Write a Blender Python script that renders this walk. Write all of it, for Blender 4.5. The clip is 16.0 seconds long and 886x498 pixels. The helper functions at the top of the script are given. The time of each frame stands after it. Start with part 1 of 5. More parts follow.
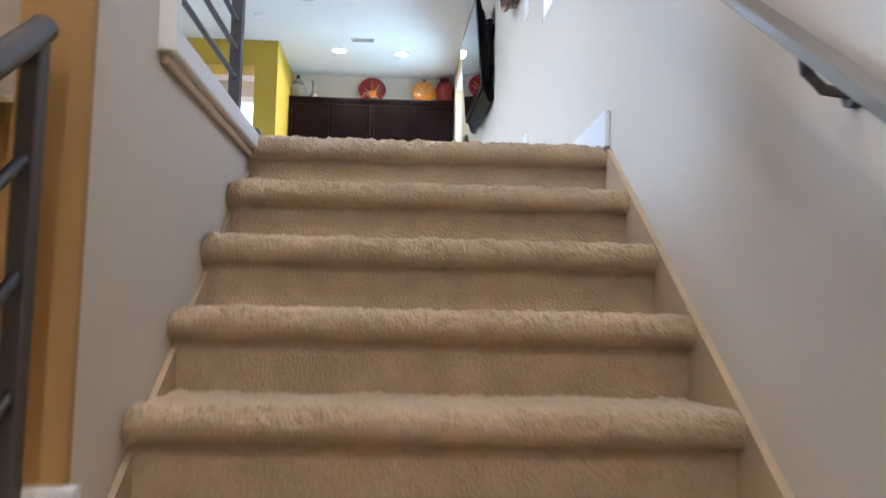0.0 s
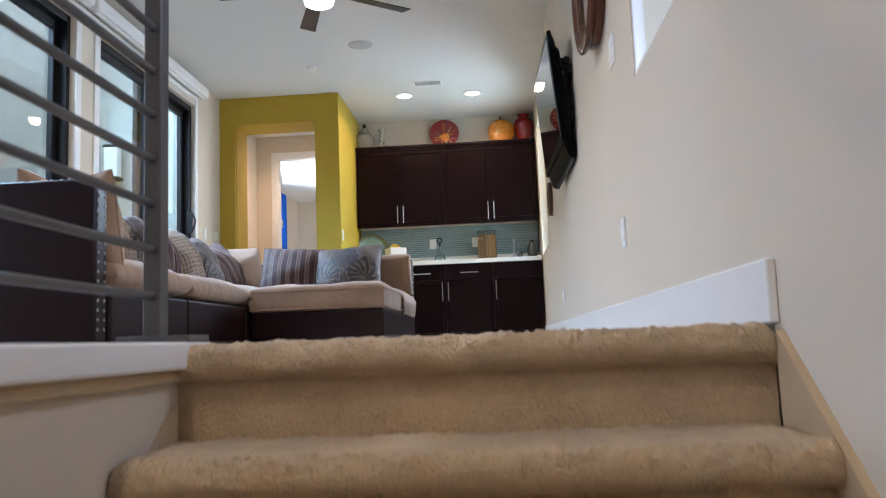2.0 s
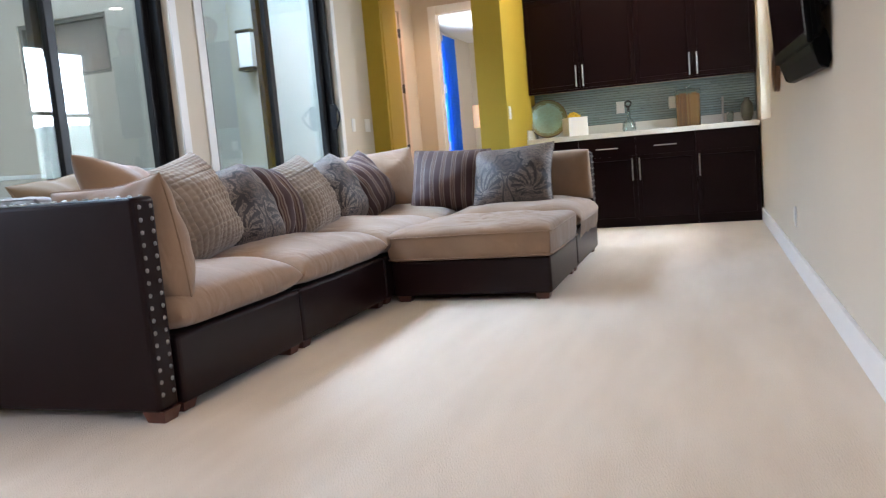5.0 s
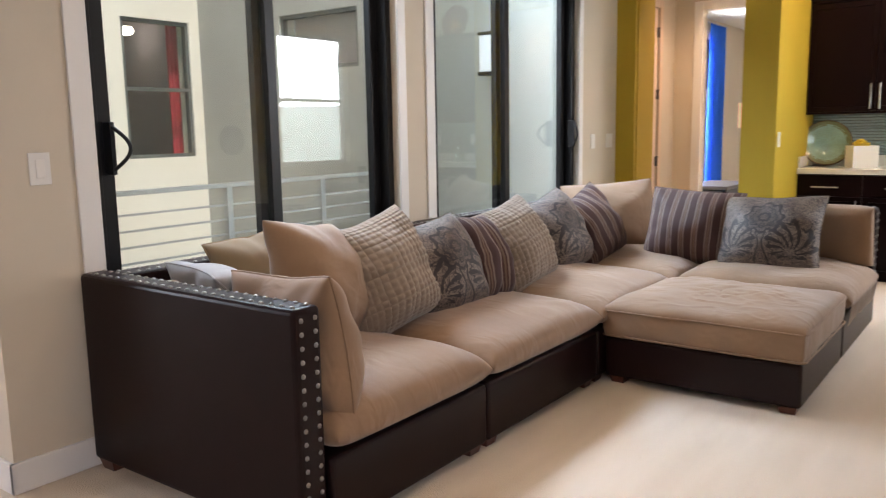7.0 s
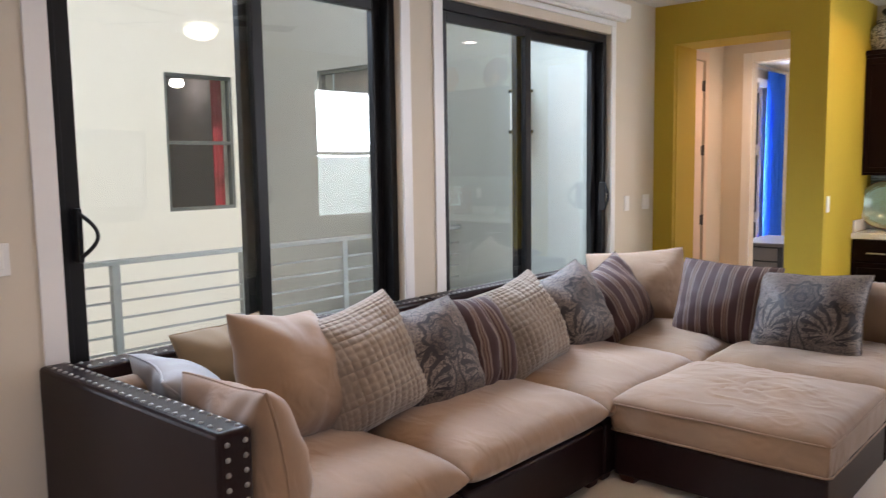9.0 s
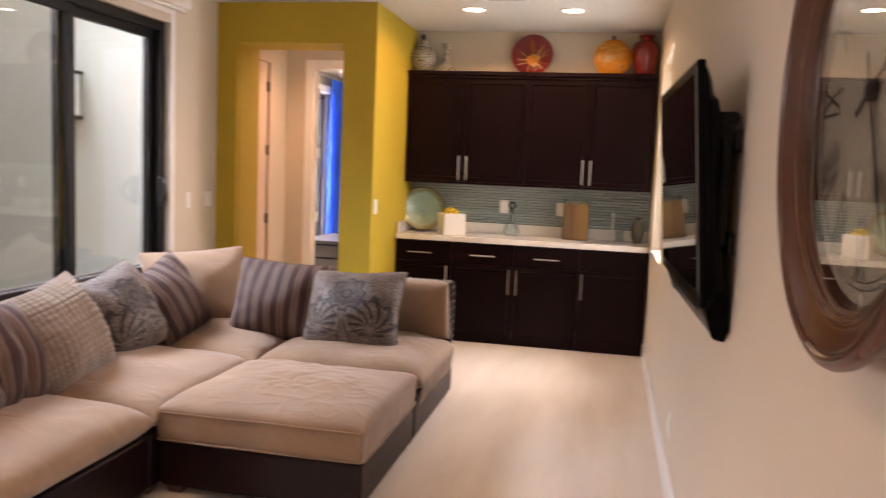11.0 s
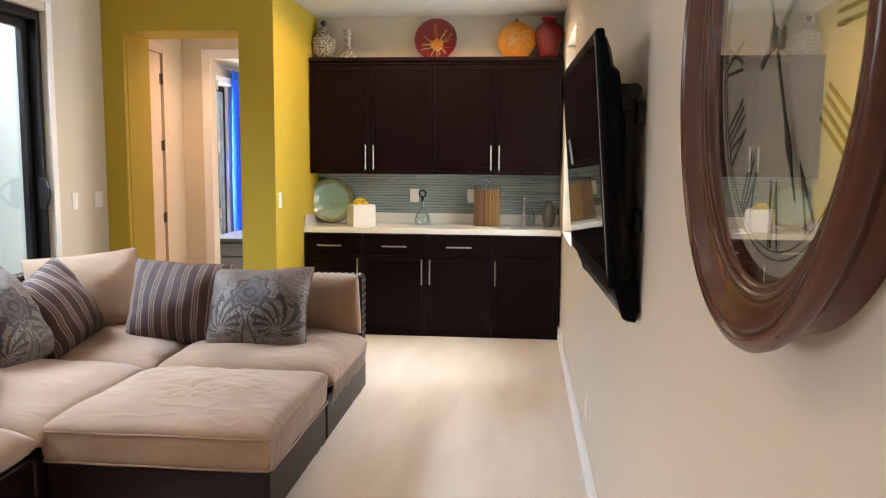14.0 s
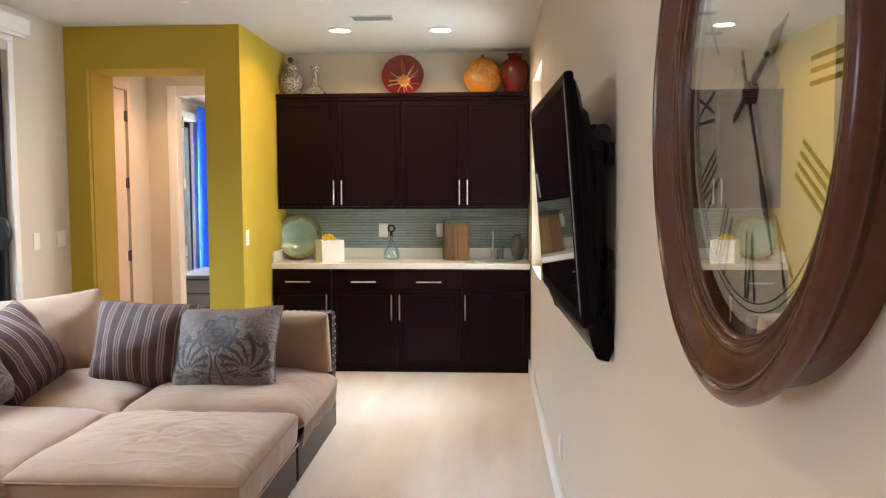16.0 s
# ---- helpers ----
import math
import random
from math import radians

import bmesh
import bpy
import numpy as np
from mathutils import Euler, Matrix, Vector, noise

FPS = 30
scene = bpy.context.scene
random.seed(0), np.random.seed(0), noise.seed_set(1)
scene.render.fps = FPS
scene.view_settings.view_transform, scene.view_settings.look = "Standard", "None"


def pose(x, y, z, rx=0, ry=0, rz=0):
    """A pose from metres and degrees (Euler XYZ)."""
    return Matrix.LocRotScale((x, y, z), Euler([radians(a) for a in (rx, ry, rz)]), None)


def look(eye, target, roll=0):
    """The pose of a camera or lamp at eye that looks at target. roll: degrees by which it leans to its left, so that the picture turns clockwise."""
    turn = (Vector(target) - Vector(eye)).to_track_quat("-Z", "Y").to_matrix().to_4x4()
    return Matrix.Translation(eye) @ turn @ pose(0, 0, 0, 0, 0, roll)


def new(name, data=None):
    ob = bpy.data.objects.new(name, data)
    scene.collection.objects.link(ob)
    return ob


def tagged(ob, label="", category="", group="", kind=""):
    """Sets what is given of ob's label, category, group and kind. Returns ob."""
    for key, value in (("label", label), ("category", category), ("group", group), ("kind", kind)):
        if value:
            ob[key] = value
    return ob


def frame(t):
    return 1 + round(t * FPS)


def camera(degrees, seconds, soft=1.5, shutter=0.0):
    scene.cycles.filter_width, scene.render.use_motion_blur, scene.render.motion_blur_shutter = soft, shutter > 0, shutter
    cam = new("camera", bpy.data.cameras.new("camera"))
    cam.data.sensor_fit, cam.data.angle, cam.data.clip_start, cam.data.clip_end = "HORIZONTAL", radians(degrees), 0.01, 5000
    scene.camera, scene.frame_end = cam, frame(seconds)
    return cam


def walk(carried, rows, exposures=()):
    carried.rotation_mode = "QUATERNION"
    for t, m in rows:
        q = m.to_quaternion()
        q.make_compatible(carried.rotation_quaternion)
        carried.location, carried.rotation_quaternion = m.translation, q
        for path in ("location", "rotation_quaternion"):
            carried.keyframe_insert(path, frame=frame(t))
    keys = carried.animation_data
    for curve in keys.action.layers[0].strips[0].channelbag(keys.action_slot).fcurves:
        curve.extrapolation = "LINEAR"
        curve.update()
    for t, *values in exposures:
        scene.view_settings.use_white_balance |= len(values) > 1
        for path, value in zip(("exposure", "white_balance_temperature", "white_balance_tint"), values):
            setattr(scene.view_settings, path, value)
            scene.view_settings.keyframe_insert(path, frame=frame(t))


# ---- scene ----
cam = camera(58.5, 16.0, 1.1, 0.5)
PATH = [
    (0, (0.077, 0.27, -0.561), (0.179, 2.259, -0.375), 1.1),
    (0.5, (0.155, 0.618, -0.44), (0.168, 2.604, -0.205), -1.6),
    (1, (0.203, 0.822, -0.319), (0.213, 2.809, -0.094), -1.4),
    (1.5, (0.23, 1.009, -0.174), (0.156, 2.995, 0.054), -1.1),
    (2, (0.219, 1.205, -0.012), (0.079, 3.187, 0.221), -2.2),
    (2.5, (0.251, 1.398, 0.117), (0.083, 3.384, 0.287), -1.1),
    (3, (0.197, 1.605, 0.228), (-0.158, 3.573, 0.269), -2.5),
    (5.5, (0.238, 2.588, 0.944), (-0.54, 4.412, 0.68), -4.0),
    (6, (0.136, 2.74, 1.027), (-0.85, 4.458, 0.755), -2.5),
    (6.5, (0.114, 2.879, 1.159), (-0.98, 4.531, 0.891), -0.8),
    (7, (0.142, 3.017, 1.311), (-1.036, 4.605, 1.01), -1.0),
    (7.5, (0.08, 3.196, 1.334), (-1.221, 4.686, 1.035), -0.8),
    (8, (0.075, 3.34, 1.487), (-1.271, 4.795, 1.223), -0.8),
    (8.2, (0.112, 3.396, 1.504), (-1.26, 4.829, 1.256), -1.6),
    (10.3, (0.328, 3.484, 1.5), (-0.52, 5.288, 1.338), 1.9),
    (10.5, (0.321, 3.512, 1.538), (-0.386, 5.374, 1.351), 2.3),
    (11, (0.357, 3.56, 1.52), (-0.045, 5.508, 1.313), 2.4),
    (11.5, (0.358, 3.611, 1.514), (0.141, 5.588, 1.302), 1.3),
    (12, (0.351, 3.651, 1.537), (0.169, 5.633, 1.338), 0.3),
    (12.5, (0.362, 3.638, 1.545), (0.167, 5.615, 1.309), -0.6),
    (13, (0.369, 3.629, 1.524), (0.168, 5.597, 1.232), -0.3),
    (13.5, (0.376, 3.674, 1.529), (0.164, 5.649, 1.29), 0.0),
    (14, (0.388, 3.715, 1.497), (0.191, 5.693, 1.273), 0.4),
    (14.5, (0.38, 3.731, 1.459), (0.224, 5.708, 1.202), 1.7),
    (15, (0.385, 3.749, 1.485), (0.278, 5.731, 1.236), 1.2),
    (15.5, (0.385, 3.746, 1.53), (0.296, 5.735, 1.343), 0.0),
    (16, (0.374, 3.727, 1.526), (0.257, 5.718, 1.38), -0.2),
]
EXPOSE = [(0, 0.5, 4800, 9), (2, -0.12, 5400, 12), (3, -0.14, 5550, 14), (5.5, -0.26, 6000, 14), (7, -0.36, 6700, 19), (8, -0.42, 6300, 21), (10.5, -0.36, 7100, 28), (11.3, -0.22, 7800, 37), (12.5, -0.08, 7050, 23), (16, -0.04, 6600, 17)]
walk(cam, [(t, look(eye, target, roll)) for t, eye, target, roll in PATH], EXPOSE)

# ---- light ----
world = bpy.data.worlds.new("sky")
scene.world = world
world.use_nodes = True
wn = world.node_tree
sky = wn.nodes.new("ShaderNodeTexSky")
sky.sky_type, sky.sun_disc = "NISHITA", False
sky.sun_elevation, sky.sun_rotation = radians(58), radians(200)
wn.nodes["Background"].inputs[1].default_value = 0.15
wn.links.new(sky.outputs[0], wn.nodes["Background"].inputs[0])


def lamp(name, kind, power, m, color=(1, 1, 1), size=None, spread=None):
    data = bpy.data.lights.new(name, kind)
    data.energy, data.color = power, color
    if kind == "AREA" and size:
        data.shape, data.size, data.size_y = "RECTANGLE", size[0], size[1]
        if spread:
            data.spread = radians(spread)
    elif size:
        data.shadow_soft_size = size
    ob = new(name, data)
    ob.matrix_world = m
    return ob


sun = lamp("sun", "SUN", 5.0, look((0, 0, 10), (-1.5, 0.6, 7.3)), (1, 0.95, 0.87))
sun.data.angle = radians(6)
DAY = (0.84, 0.92, 1.0)
COURT = (0.64, 0.82, 1.0)
lamp("daylight_slider_one", "AREA", 110, look((-3.8, 5.6, 3.1), (-0.8, 5.6, 0.0)), COURT, (1.9, 1.1), 110)
lamp("daylight_slider_two", "AREA", 235, look((-3.8, 7.7, 3.1), (-0.8, 7.4, 0.0)), COURT, (1.9, 1.1), 110)
lamp("daylight_bar_window", "AREA", 260, look((1.6, 10.5, 2.1), (-0.4, 8.0, 0.0)), DAY, (1.2, 1.1))
lamp("daylight_stair_window", "AREA", 34, look((1.5, 2.45, 1.5), (-0.4, 2.4, 0.3)), (0.7, 0.8, 1.0), (1.4, 1.0))
lamp("daylight_dining_window", "AREA", 210, look((-6.9, 1.7, 1.7), (0.7, 2.2, 0.0)), (0.76, 0.84, 1.0), (2.0, 1.8))
lamp("daylight_bedroom", "AREA", 700, look((-4.4, 13.5, 1.5), (-2.5, 13.4, 1.3)), DAY, (2.2, 2.4))

# ---- materials ----


def material(name, color, rough=0.6, metal=0.0, vary=0.12, big=3.0, fine=120.0, bump=0.15, depth=0.002, coat=0.0, spec=0.5, tint=None, sheen=0.0):
    m = bpy.data.materials.new(name)
    m.use_nodes = True
    n, l = m.node_tree.nodes, m.node_tree.links
    b = n["Principled BSDF"]
    b.inputs["Roughness"].default_value, b.inputs["Metallic"].default_value = rough, metal
    b.inputs["Coat Weight"].default_value, b.inputs["Specular IOR Level"].default_value = coat, spec
    b.inputs["Sheen Weight"].default_value = sheen
    co = n.new("ShaderNodeTexCoord")
    a = n.new("ShaderNodeTexNoise")
    a.inputs["Scale"].default_value, a.inputs["Detail"].default_value = big, 4
    f = n.new("ShaderNodeTexNoise")
    f.inputs["Scale"].default_value, f.inputs["Detail"].default_value = fine, 3
    for t in (a, f):
        l.new(co.outputs["Object"], t.inputs["Vector"])
    mix = n.new("ShaderNodeMix")
    mix.data_type = "RGBA"
    dark = tint or tuple(c * (1 - 2 * vary) for c in color)
    mix.inputs["A"].default_value = (*dark, 1)
    mix.inputs["B"].default_value = (*[min(1, c * (1 + vary)) for c in color], 1)
    add = n.new("ShaderNodeMath")
    add.operation = "MULTIPLY_ADD"
    add.inputs[1].default_value = 0.5
    l.new(f.outputs[0], add.inputs[0])
    half = n.new("ShaderNodeMath")
    half.operation = "MULTIPLY"
    half.inputs[1].default_value = 0.75
    l.new(a.outputs[0], half.inputs[0])
    l.new(half.outputs[0], add.inputs[2])
    l.new(add.outputs[0], mix.inputs["Factor"])
    l.new(mix.outputs["Result"], b.inputs["Base Color"])
    if bump:
        bp = n.new("ShaderNodeBump")
        bp.inputs["Strength"].default_value, bp.inputs["Distance"].default_value = bump, depth
        l.new(f.outputs[0], bp.inputs["Height"])
        l.new(bp.outputs[0], b.inputs["Normal"])
    return m


def glow(name, color, strength):
    m = bpy.data.materials.new(name)
    m.use_nodes = True
    b = m.node_tree.nodes["Principled BSDF"]
    b.inputs["Base Color"].default_value = (*color, 1)
    b.inputs["Emission Color"].default_value, b.inputs["Emission Strength"].default_value = (*color, 1), strength
    return m


def pane_glass(name, least=0.05, power=4.0, tint=(0.97, 0.98, 0.97)):
    m = bpy.data.materials.new(name)
    m.use_nodes = True
    n, l = m.node_tree.nodes, m.node_tree.links
    n.remove(n["Principled BSDF"])
    clear, gloss, mx, lw = n.new("ShaderNodeBsdfTransparent"), n.new("ShaderNodeBsdfGlossy"), n.new("ShaderNodeMixShader"), n.new("ShaderNodeLayerWeight")
    clear.inputs[0].default_value = (*tint, 1)
    gloss.inputs["Roughness"].default_value = 0.0
    lw.inputs["Blend"].default_value = 0.5
    edge = math_node(n, l, "POWER", lw.outputs["Facing"], power)
    l.new(math_node(n, l, "MULTIPLY_ADD", edge, 1 - least, least), mx.inputs[0])
    l.new(clear.outputs[0], mx.inputs[1])
    l.new(gloss.outputs[0], mx.inputs[2])
    l.new(mx.outputs[0], n["Material Output"].inputs[0])
    return m


def patterned(name, rough, build, bump_scale=260, bump=0.3):
    """A cloth whose colour comes from build(nodes, links, x, y), x and y being sockets of the object's own coordinates."""
    m = material(name, (0.3, 0.3, 0.3), rough, fine=bump_scale, bump=bump, sheen=0.04)
    n, l = m.node_tree.nodes, m.node_tree.links
    co = n.new("ShaderNodeTexCoord")
    sep = n.new("ShaderNodeSeparateXYZ")
    l.new(co.outputs["Object"], sep.inputs[0])
    l.new(build(n, l, sep.outputs[0], sep.outputs[2], co.outputs["Object"]), n["Principled BSDF"].inputs["Base Color"])
    return m


def math_node(n, l, op, a, b=None, c=None):
    q = n.new("ShaderNodeMath")
    q.operation = op
    for i, v in enumerate((a, b, c)):
        if v is None:
            continue
        if isinstance(v, (int, float)):
            q.inputs[i].default_value = v
        else:
            l.new(v, q.inputs[i])
    return q.outputs[0]


def ramp(n, l, fac, stops, mode="CONSTANT"):
    r = n.new("ShaderNodeValToRGB")
    r.color_ramp.interpolation = mode
    e = r.color_ramp.elements
    while len(e) < len(stops):
        e.new(0.5)
    for el, (p, c) in zip(e, stops):
        el.position, el.color = p, (*c, 1)
    l.new(fac, r.inputs[0])
    return r.outputs[0]


def stripes(n, l, x, y, co):
    p = math_node(n, l, "FRACT", math_node(n, l, "MULTIPLY_ADD", x, 12.6, 50.0))
    plum, mauve, grey, tan = (0.036, 0.0088, 0.0066), (0.056, 0.018, 0.0125), (0.165, 0.122, 0.1), (0.14, 0.09, 0.062)
    return ramp(n, l, p, [(0, plum), (0.4, grey), (0.5, mauve), (0.58, tan), (0.67, mauve), (0.75, grey), (0.85, plum)])


def damask(n, l, x, y, co):
    """Mirrored brocade: a scalloped medallion on a stem, a palmette at each side, small sprigs between."""
    op = lambda kind, a, b=None, c=None: math_node(n, l, kind, a, b, c)

    def cloud(scale, distort):
        q = n.new("ShaderNodeTexNoise")
        q.inputs["Scale"].default_value, q.inputs["Detail"].default_value, q.inputs["Distortion"].default_value = scale, 2.0, distort
        l.new(fold.outputs[0], q.inputs["Vector"])
        return q.outputs[0]

    def polar(cx, cy):
        dx, dy = op("SUBTRACT", wx, cx), op("SUBTRACT", wy, cy)
        return op("SQRT", op("ADD", op("MULTIPLY", dx, dx), op("MULTIPLY", dy, dy))), op("ARCTAN2", dx, dy)

    def band(value, at, width):
        return op("LESS_THAN", op("ABSOLUTE", op("SUBTRACT", value, at)), width)
    ax = op("ABSOLUTE", x)
    fold = n.new("ShaderNodeCombineXYZ")
    l.new(ax, fold.inputs[0])
    l.new(y, fold.inputs[1])
    wander = cloud(26, 0.6)
    wx, wy = op("MULTIPLY_ADD", op("SUBTRACT", wander, 0.5), 0.022, ax), op("MULTIPLY_ADD", op("SUBTRACT", wander, 0.5), 0.022, y)
    # medallion with scalloped outline
    r, ang = polar(0.0, 0.06)
    lobed = op("DIVIDE", r, op("MULTIPLY_ADD", op("COSINE", op("MULTIPLY", ang, 8.0)), 0.1, 1.0))
    inside = op("LESS_THAN", lobed, 0.1)
    lines = op("MAXIMUM", band(lobed, 0.102, 0.008), op("MAXIMUM", band(lobed, 0.072, 0.0035), band(lobed, 0.028, 0.006)))
    petals = op("GREATER_THAN", op("MULTIPLY", op("COSINE", op("MULTIPLY_ADD", lobed, 120.0, op("MULTIPLY", ang, 8.0))), op("LESS_THAN", lobed, 0.066)), 0.55)
    # palmettes: fans of curved leaves
    r2, ang2 = polar(0.16, -0.15)
    vein = op("COSINE", op("MULTIPLY_ADD", r2, 60.0, op("MULTIPLY", ang2, 14.0)))
    reach = op("MULTIPLY_ADD", op("COSINE", ang2), 0.085, 0.095)
    fan = op("LESS_THAN", r2, op("MULTIPLY_ADD", vein, 0.014, reach))
    leaf = op("MULTIPLY", fan, op("GREATER_THAN", vein, 0.3))
    lines = op("MAXIMUM", lines, op("MULTIPLY", op("SUBTRACT", 1.0, inside), op("MAXIMUM", band(op("SUBTRACT", r2, op("MULTIPLY_ADD", vein, 0.014, reach)), 0.0, 0.006), op("MULTIPLY", leaf, op("GREATER_THAN", r2, 0.025)))))
    # stem below the medallion
    half = op("MULTIPLY_ADD", op("COSINE", op("MULTIPLY", wy, 30.0)), 0.014, 0.026)
    stem = op("MULTIPLY", op("LESS_THAN", wy, -0.04), band(ax, half, 0.0055))
    lines = op("MAXIMUM", lines, stem)
    # sprigs and weave
    sprig = op("MULTIPLY", band(cloud(40, 2.8), 0.51, 0.05), 0.5)
    tone = op("SUBTRACT", op("MULTIPLY_ADD", inside, -0.18, 0.86), sprig)
    tone = op("MULTIPLY_ADD", petals, -0.16, tone)
    tone = op("MULTIPLY_ADD", lines, -0.62, tone)
    tone = op("MULTIPLY_ADD", op("SUBTRACT", cloud(9, 0.0), 0.5), 0.5, tone)
    return ramp(n, l, tone, [(0.1, (0.012, 0.008, 0.0085)), (0.35, (0.034, 0.022, 0.02)), (0.62, (0.078, 0.052, 0.042)), (0.95, (0.195, 0.155, 0.125))], "LINEAR")


def creased(m, scale=6.5, depth=0.02):
    """Lay soft folds and sharper creases under a cloth's weave."""
    n, l = m.node_tree.nodes, m.node_tree.links
    b = n["Principled BSDF"]
    weave = next(q for q in n if q.type == "BUMP")
    co = n.new("ShaderNodeTexCoord")
    folds, where = n.new("ShaderNodeTexNoise"), n.new("ShaderNodeTexNoise")
    folds.inputs["Scale"].default_value, folds.inputs["Detail"].default_value, folds.inputs["Distortion"].default_value = scale, 2.0, 0.5
    where.inputs["Scale"].default_value, where.inputs["Detail"].default_value = 2.6, 1.0
    for q in (folds, where):
        l.new(co.outputs["Object"], q.inputs["Vector"])
    mask = math_node(n, l, "POWER", math_node(n, l, "MULTIPLY", where.outputs[0], 1.7), 3.0)
    mp = n.new("ShaderNodeMapping")
    mp.inputs["Scale"].default_value, mp.inputs["Rotation"].default_value = (1.0, 1.9, 1.2), (0, 0, radians(35))
    l.new(co.outputs["Object"], mp.inputs["Vector"])
    l.new(mp.outputs[0], folds.inputs["Vector"])
    bp = n.new("ShaderNodeBump")
    bp.inputs["Strength"].default_value, bp.inputs["Distance"].default_value = 0.6, depth
    l.new(math_node(n, l, "MULTIPLY", folds.outputs[0], mask), bp.inputs["Height"])
    l.new(weave.outputs[0], bp.inputs["Normal"])
    l.new(bp.outputs[0], b.inputs["Normal"])


WALL = material("beige_wall_paint", (0.62, 0.55, 0.445), 0.75, vary=0.03, big=1.5, fine=220, bump=0.12, depth=0.001)
YELLOW = material("mustard_wall_paint", (0.5, 0.352, 0.025), 0.7, vary=0.04, big=1.5, fine=220, bump=0.12, depth=0.001)
CEIL = material("ceiling_paint", (0.7, 0.69, 0.66), 0.85, vary=0.02, big=1.2, fine=160, bump=0.15, depth=0.001)
TRIM = material("white_trim_paint", (0.8, 0.79, 0.77), 0.4, vary=0.02, bump=0.03)
# deeper and oranger than the beige of the other walls
OCHRE = material("ochre_wall", (0.36, 0.21, 0.06), 0.7, vary=0.05, big=1.5, fine=220, bump=0.12, depth=0.001)
SKIRT = material("cream_skirt_paint", (0.5, 0.38, 0.235), 0.5, vary=0.03, bump=0.03)
CARPET = material("cream_carpet", (0.76, 0.67, 0.56), 0.95, vary=0.15, big=2.2, fine=200, bump=0.9, depth=0.008, sheen=0.2, spec=0.1, tint=(0.52, 0.4, 0.28))
def streaked(m, stretch, turn):
    """Draw a material's broad mottling out into brushed streaks."""
    n, l = m.node_tree.nodes, m.node_tree.links
    broad = next(q for q in n if q.type == "TEX_NOISE")
    mp = n.new("ShaderNodeMapping")
    mp.inputs["Scale"].default_value, mp.inputs["Rotation"].default_value = stretch, (0, 0, radians(turn))
    l.new(next(q for q in n if q.type == "TEX_COORD").outputs["Object"], mp.inputs["Vector"])
    l.new(mp.outputs[0], broad.inputs["Vector"])


streaked(CARPET, (2.2, 0.45, 1), 12)
OLIVE = material("olive_tan_microsuede", (0.2, 0.13, 0.062), 0.85, vary=0.15, big=5, fine=420, bump=0.25, depth=0.001, sheen=0.15)
# same carpet as the floor; the stairs' dimmer, warmer light is in this base
STAIR = material("stair_carpet_shaded", (0.52, 0.39, 0.242), 0.95, vary=0.24, big=14, fine=150, bump=0.9, depth=0.009, sheen=0.15)
LEATHER = material("dark_brown_leather", (0.0125, 0.0055, 0.0056), 0.4, vary=0.2, big=7, fine=320, bump=0.3, depth=0.0012, spec=0.05, coat=0.22)
LEATHER.node_tree.nodes["Principled BSDF"].inputs["Coat Roughness"].default_value = 0.22
CLOTH = material("tan_microsuede", (0.24, 0.145, 0.082), 0.8, vary=0.2, big=5, fine=420, bump=0.25, depth=0.001, sheen=0.22)
creased(CLOTH)
CREAM = material("cream_cotton", (0.3, 0.285, 0.275), 0.9, vary=0.08, big=8, fine=380, bump=0.4, sheen=0.2)
KNIT = material("cream_waffle_knit", (0.25, 0.195, 0.148), 0.95, vary=0.1, big=10, fine=380, bump=0.4, sheen=0.2)
STRIPE = patterned("plum_stripe_weave", 0.75, stripes)
DAMASK = patterned("damask_weave", 0.65, damask)
ESPRESSO = material("espresso_wood", (0.0085, 0.003, 0.0034), 0.33, vary=0.25, big=2, fine=60, bump=0.05, spec=0.1)
FOOT = material("cherry_foot_wood", (0.09, 0.03, 0.02), 0.35, vary=0.2)
STEEL = material("brushed_steel", (0.62, 0.61, 0.6), 0.32, 1.0, vary=0.05, bump=0.02)
STUD = material("pewter_stud", (0.3, 0.29, 0.27), 0.38, 1.0, vary=0.05, bump=0)
PEWTER = material("grey_painted_steel", (0.1, 0.092, 0.088), 0.45, 0.6, vary=0.08, bump=0.05)
BLACK = material("black_aluminium", (0.009, 0.009, 0.01), 0.4, 0.0, spec=0.3, vary=0.1, bump=0.03)
QUARTZ = material("white_quartz", (0.78, 0.76, 0.71), 0.22, vary=0.03, fine=300, bump=0)
PLASTIC = material("white_plastic", (0.78, 0.77, 0.74), 0.4, vary=0.01, bump=0)
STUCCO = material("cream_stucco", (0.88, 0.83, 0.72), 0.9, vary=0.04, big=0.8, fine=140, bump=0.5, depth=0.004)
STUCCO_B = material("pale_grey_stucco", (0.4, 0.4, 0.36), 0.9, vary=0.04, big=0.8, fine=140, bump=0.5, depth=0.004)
ALU = material("pale_grey_railing_paint", (0.42, 0.42, 0.4), 0.45, 0.2, vary=0.05, bump=0.03)
BRONZE = material("walnut_bronze_frame", (0.085, 0.026, 0.0125), 0.25, 0.0, vary=0.3, big=5, fine=90, bump=0.08, spec=0.35)
GILT = material("worn_gilt_edge", (0.1, 0.05, 0.025), 0.3, 0.4, vary=0.3, bump=0.05)
DIAL = material("parchment_dial", (0.7, 0.62, 0.48), 0.6, vary=0.1, big=5, bump=0.02)
INK = material("black_ink", (0.018, 0.015, 0.013), 0.5, vary=0.1, bump=0)
SCREEN = material("tv_screen", (0.004, 0.004, 0.005), 0.025, vary=0.02, bump=0, spec=0.5)
TVBLACK = material("gloss_black_plastic", (0.003, 0.003, 0.003), 0.35, vary=0.05, bump=0, spec=0.06)
DOOR = material("pale_door_paint", (0.66, 0.51, 0.39), 0.45, vary=0.03, bump=0.04)
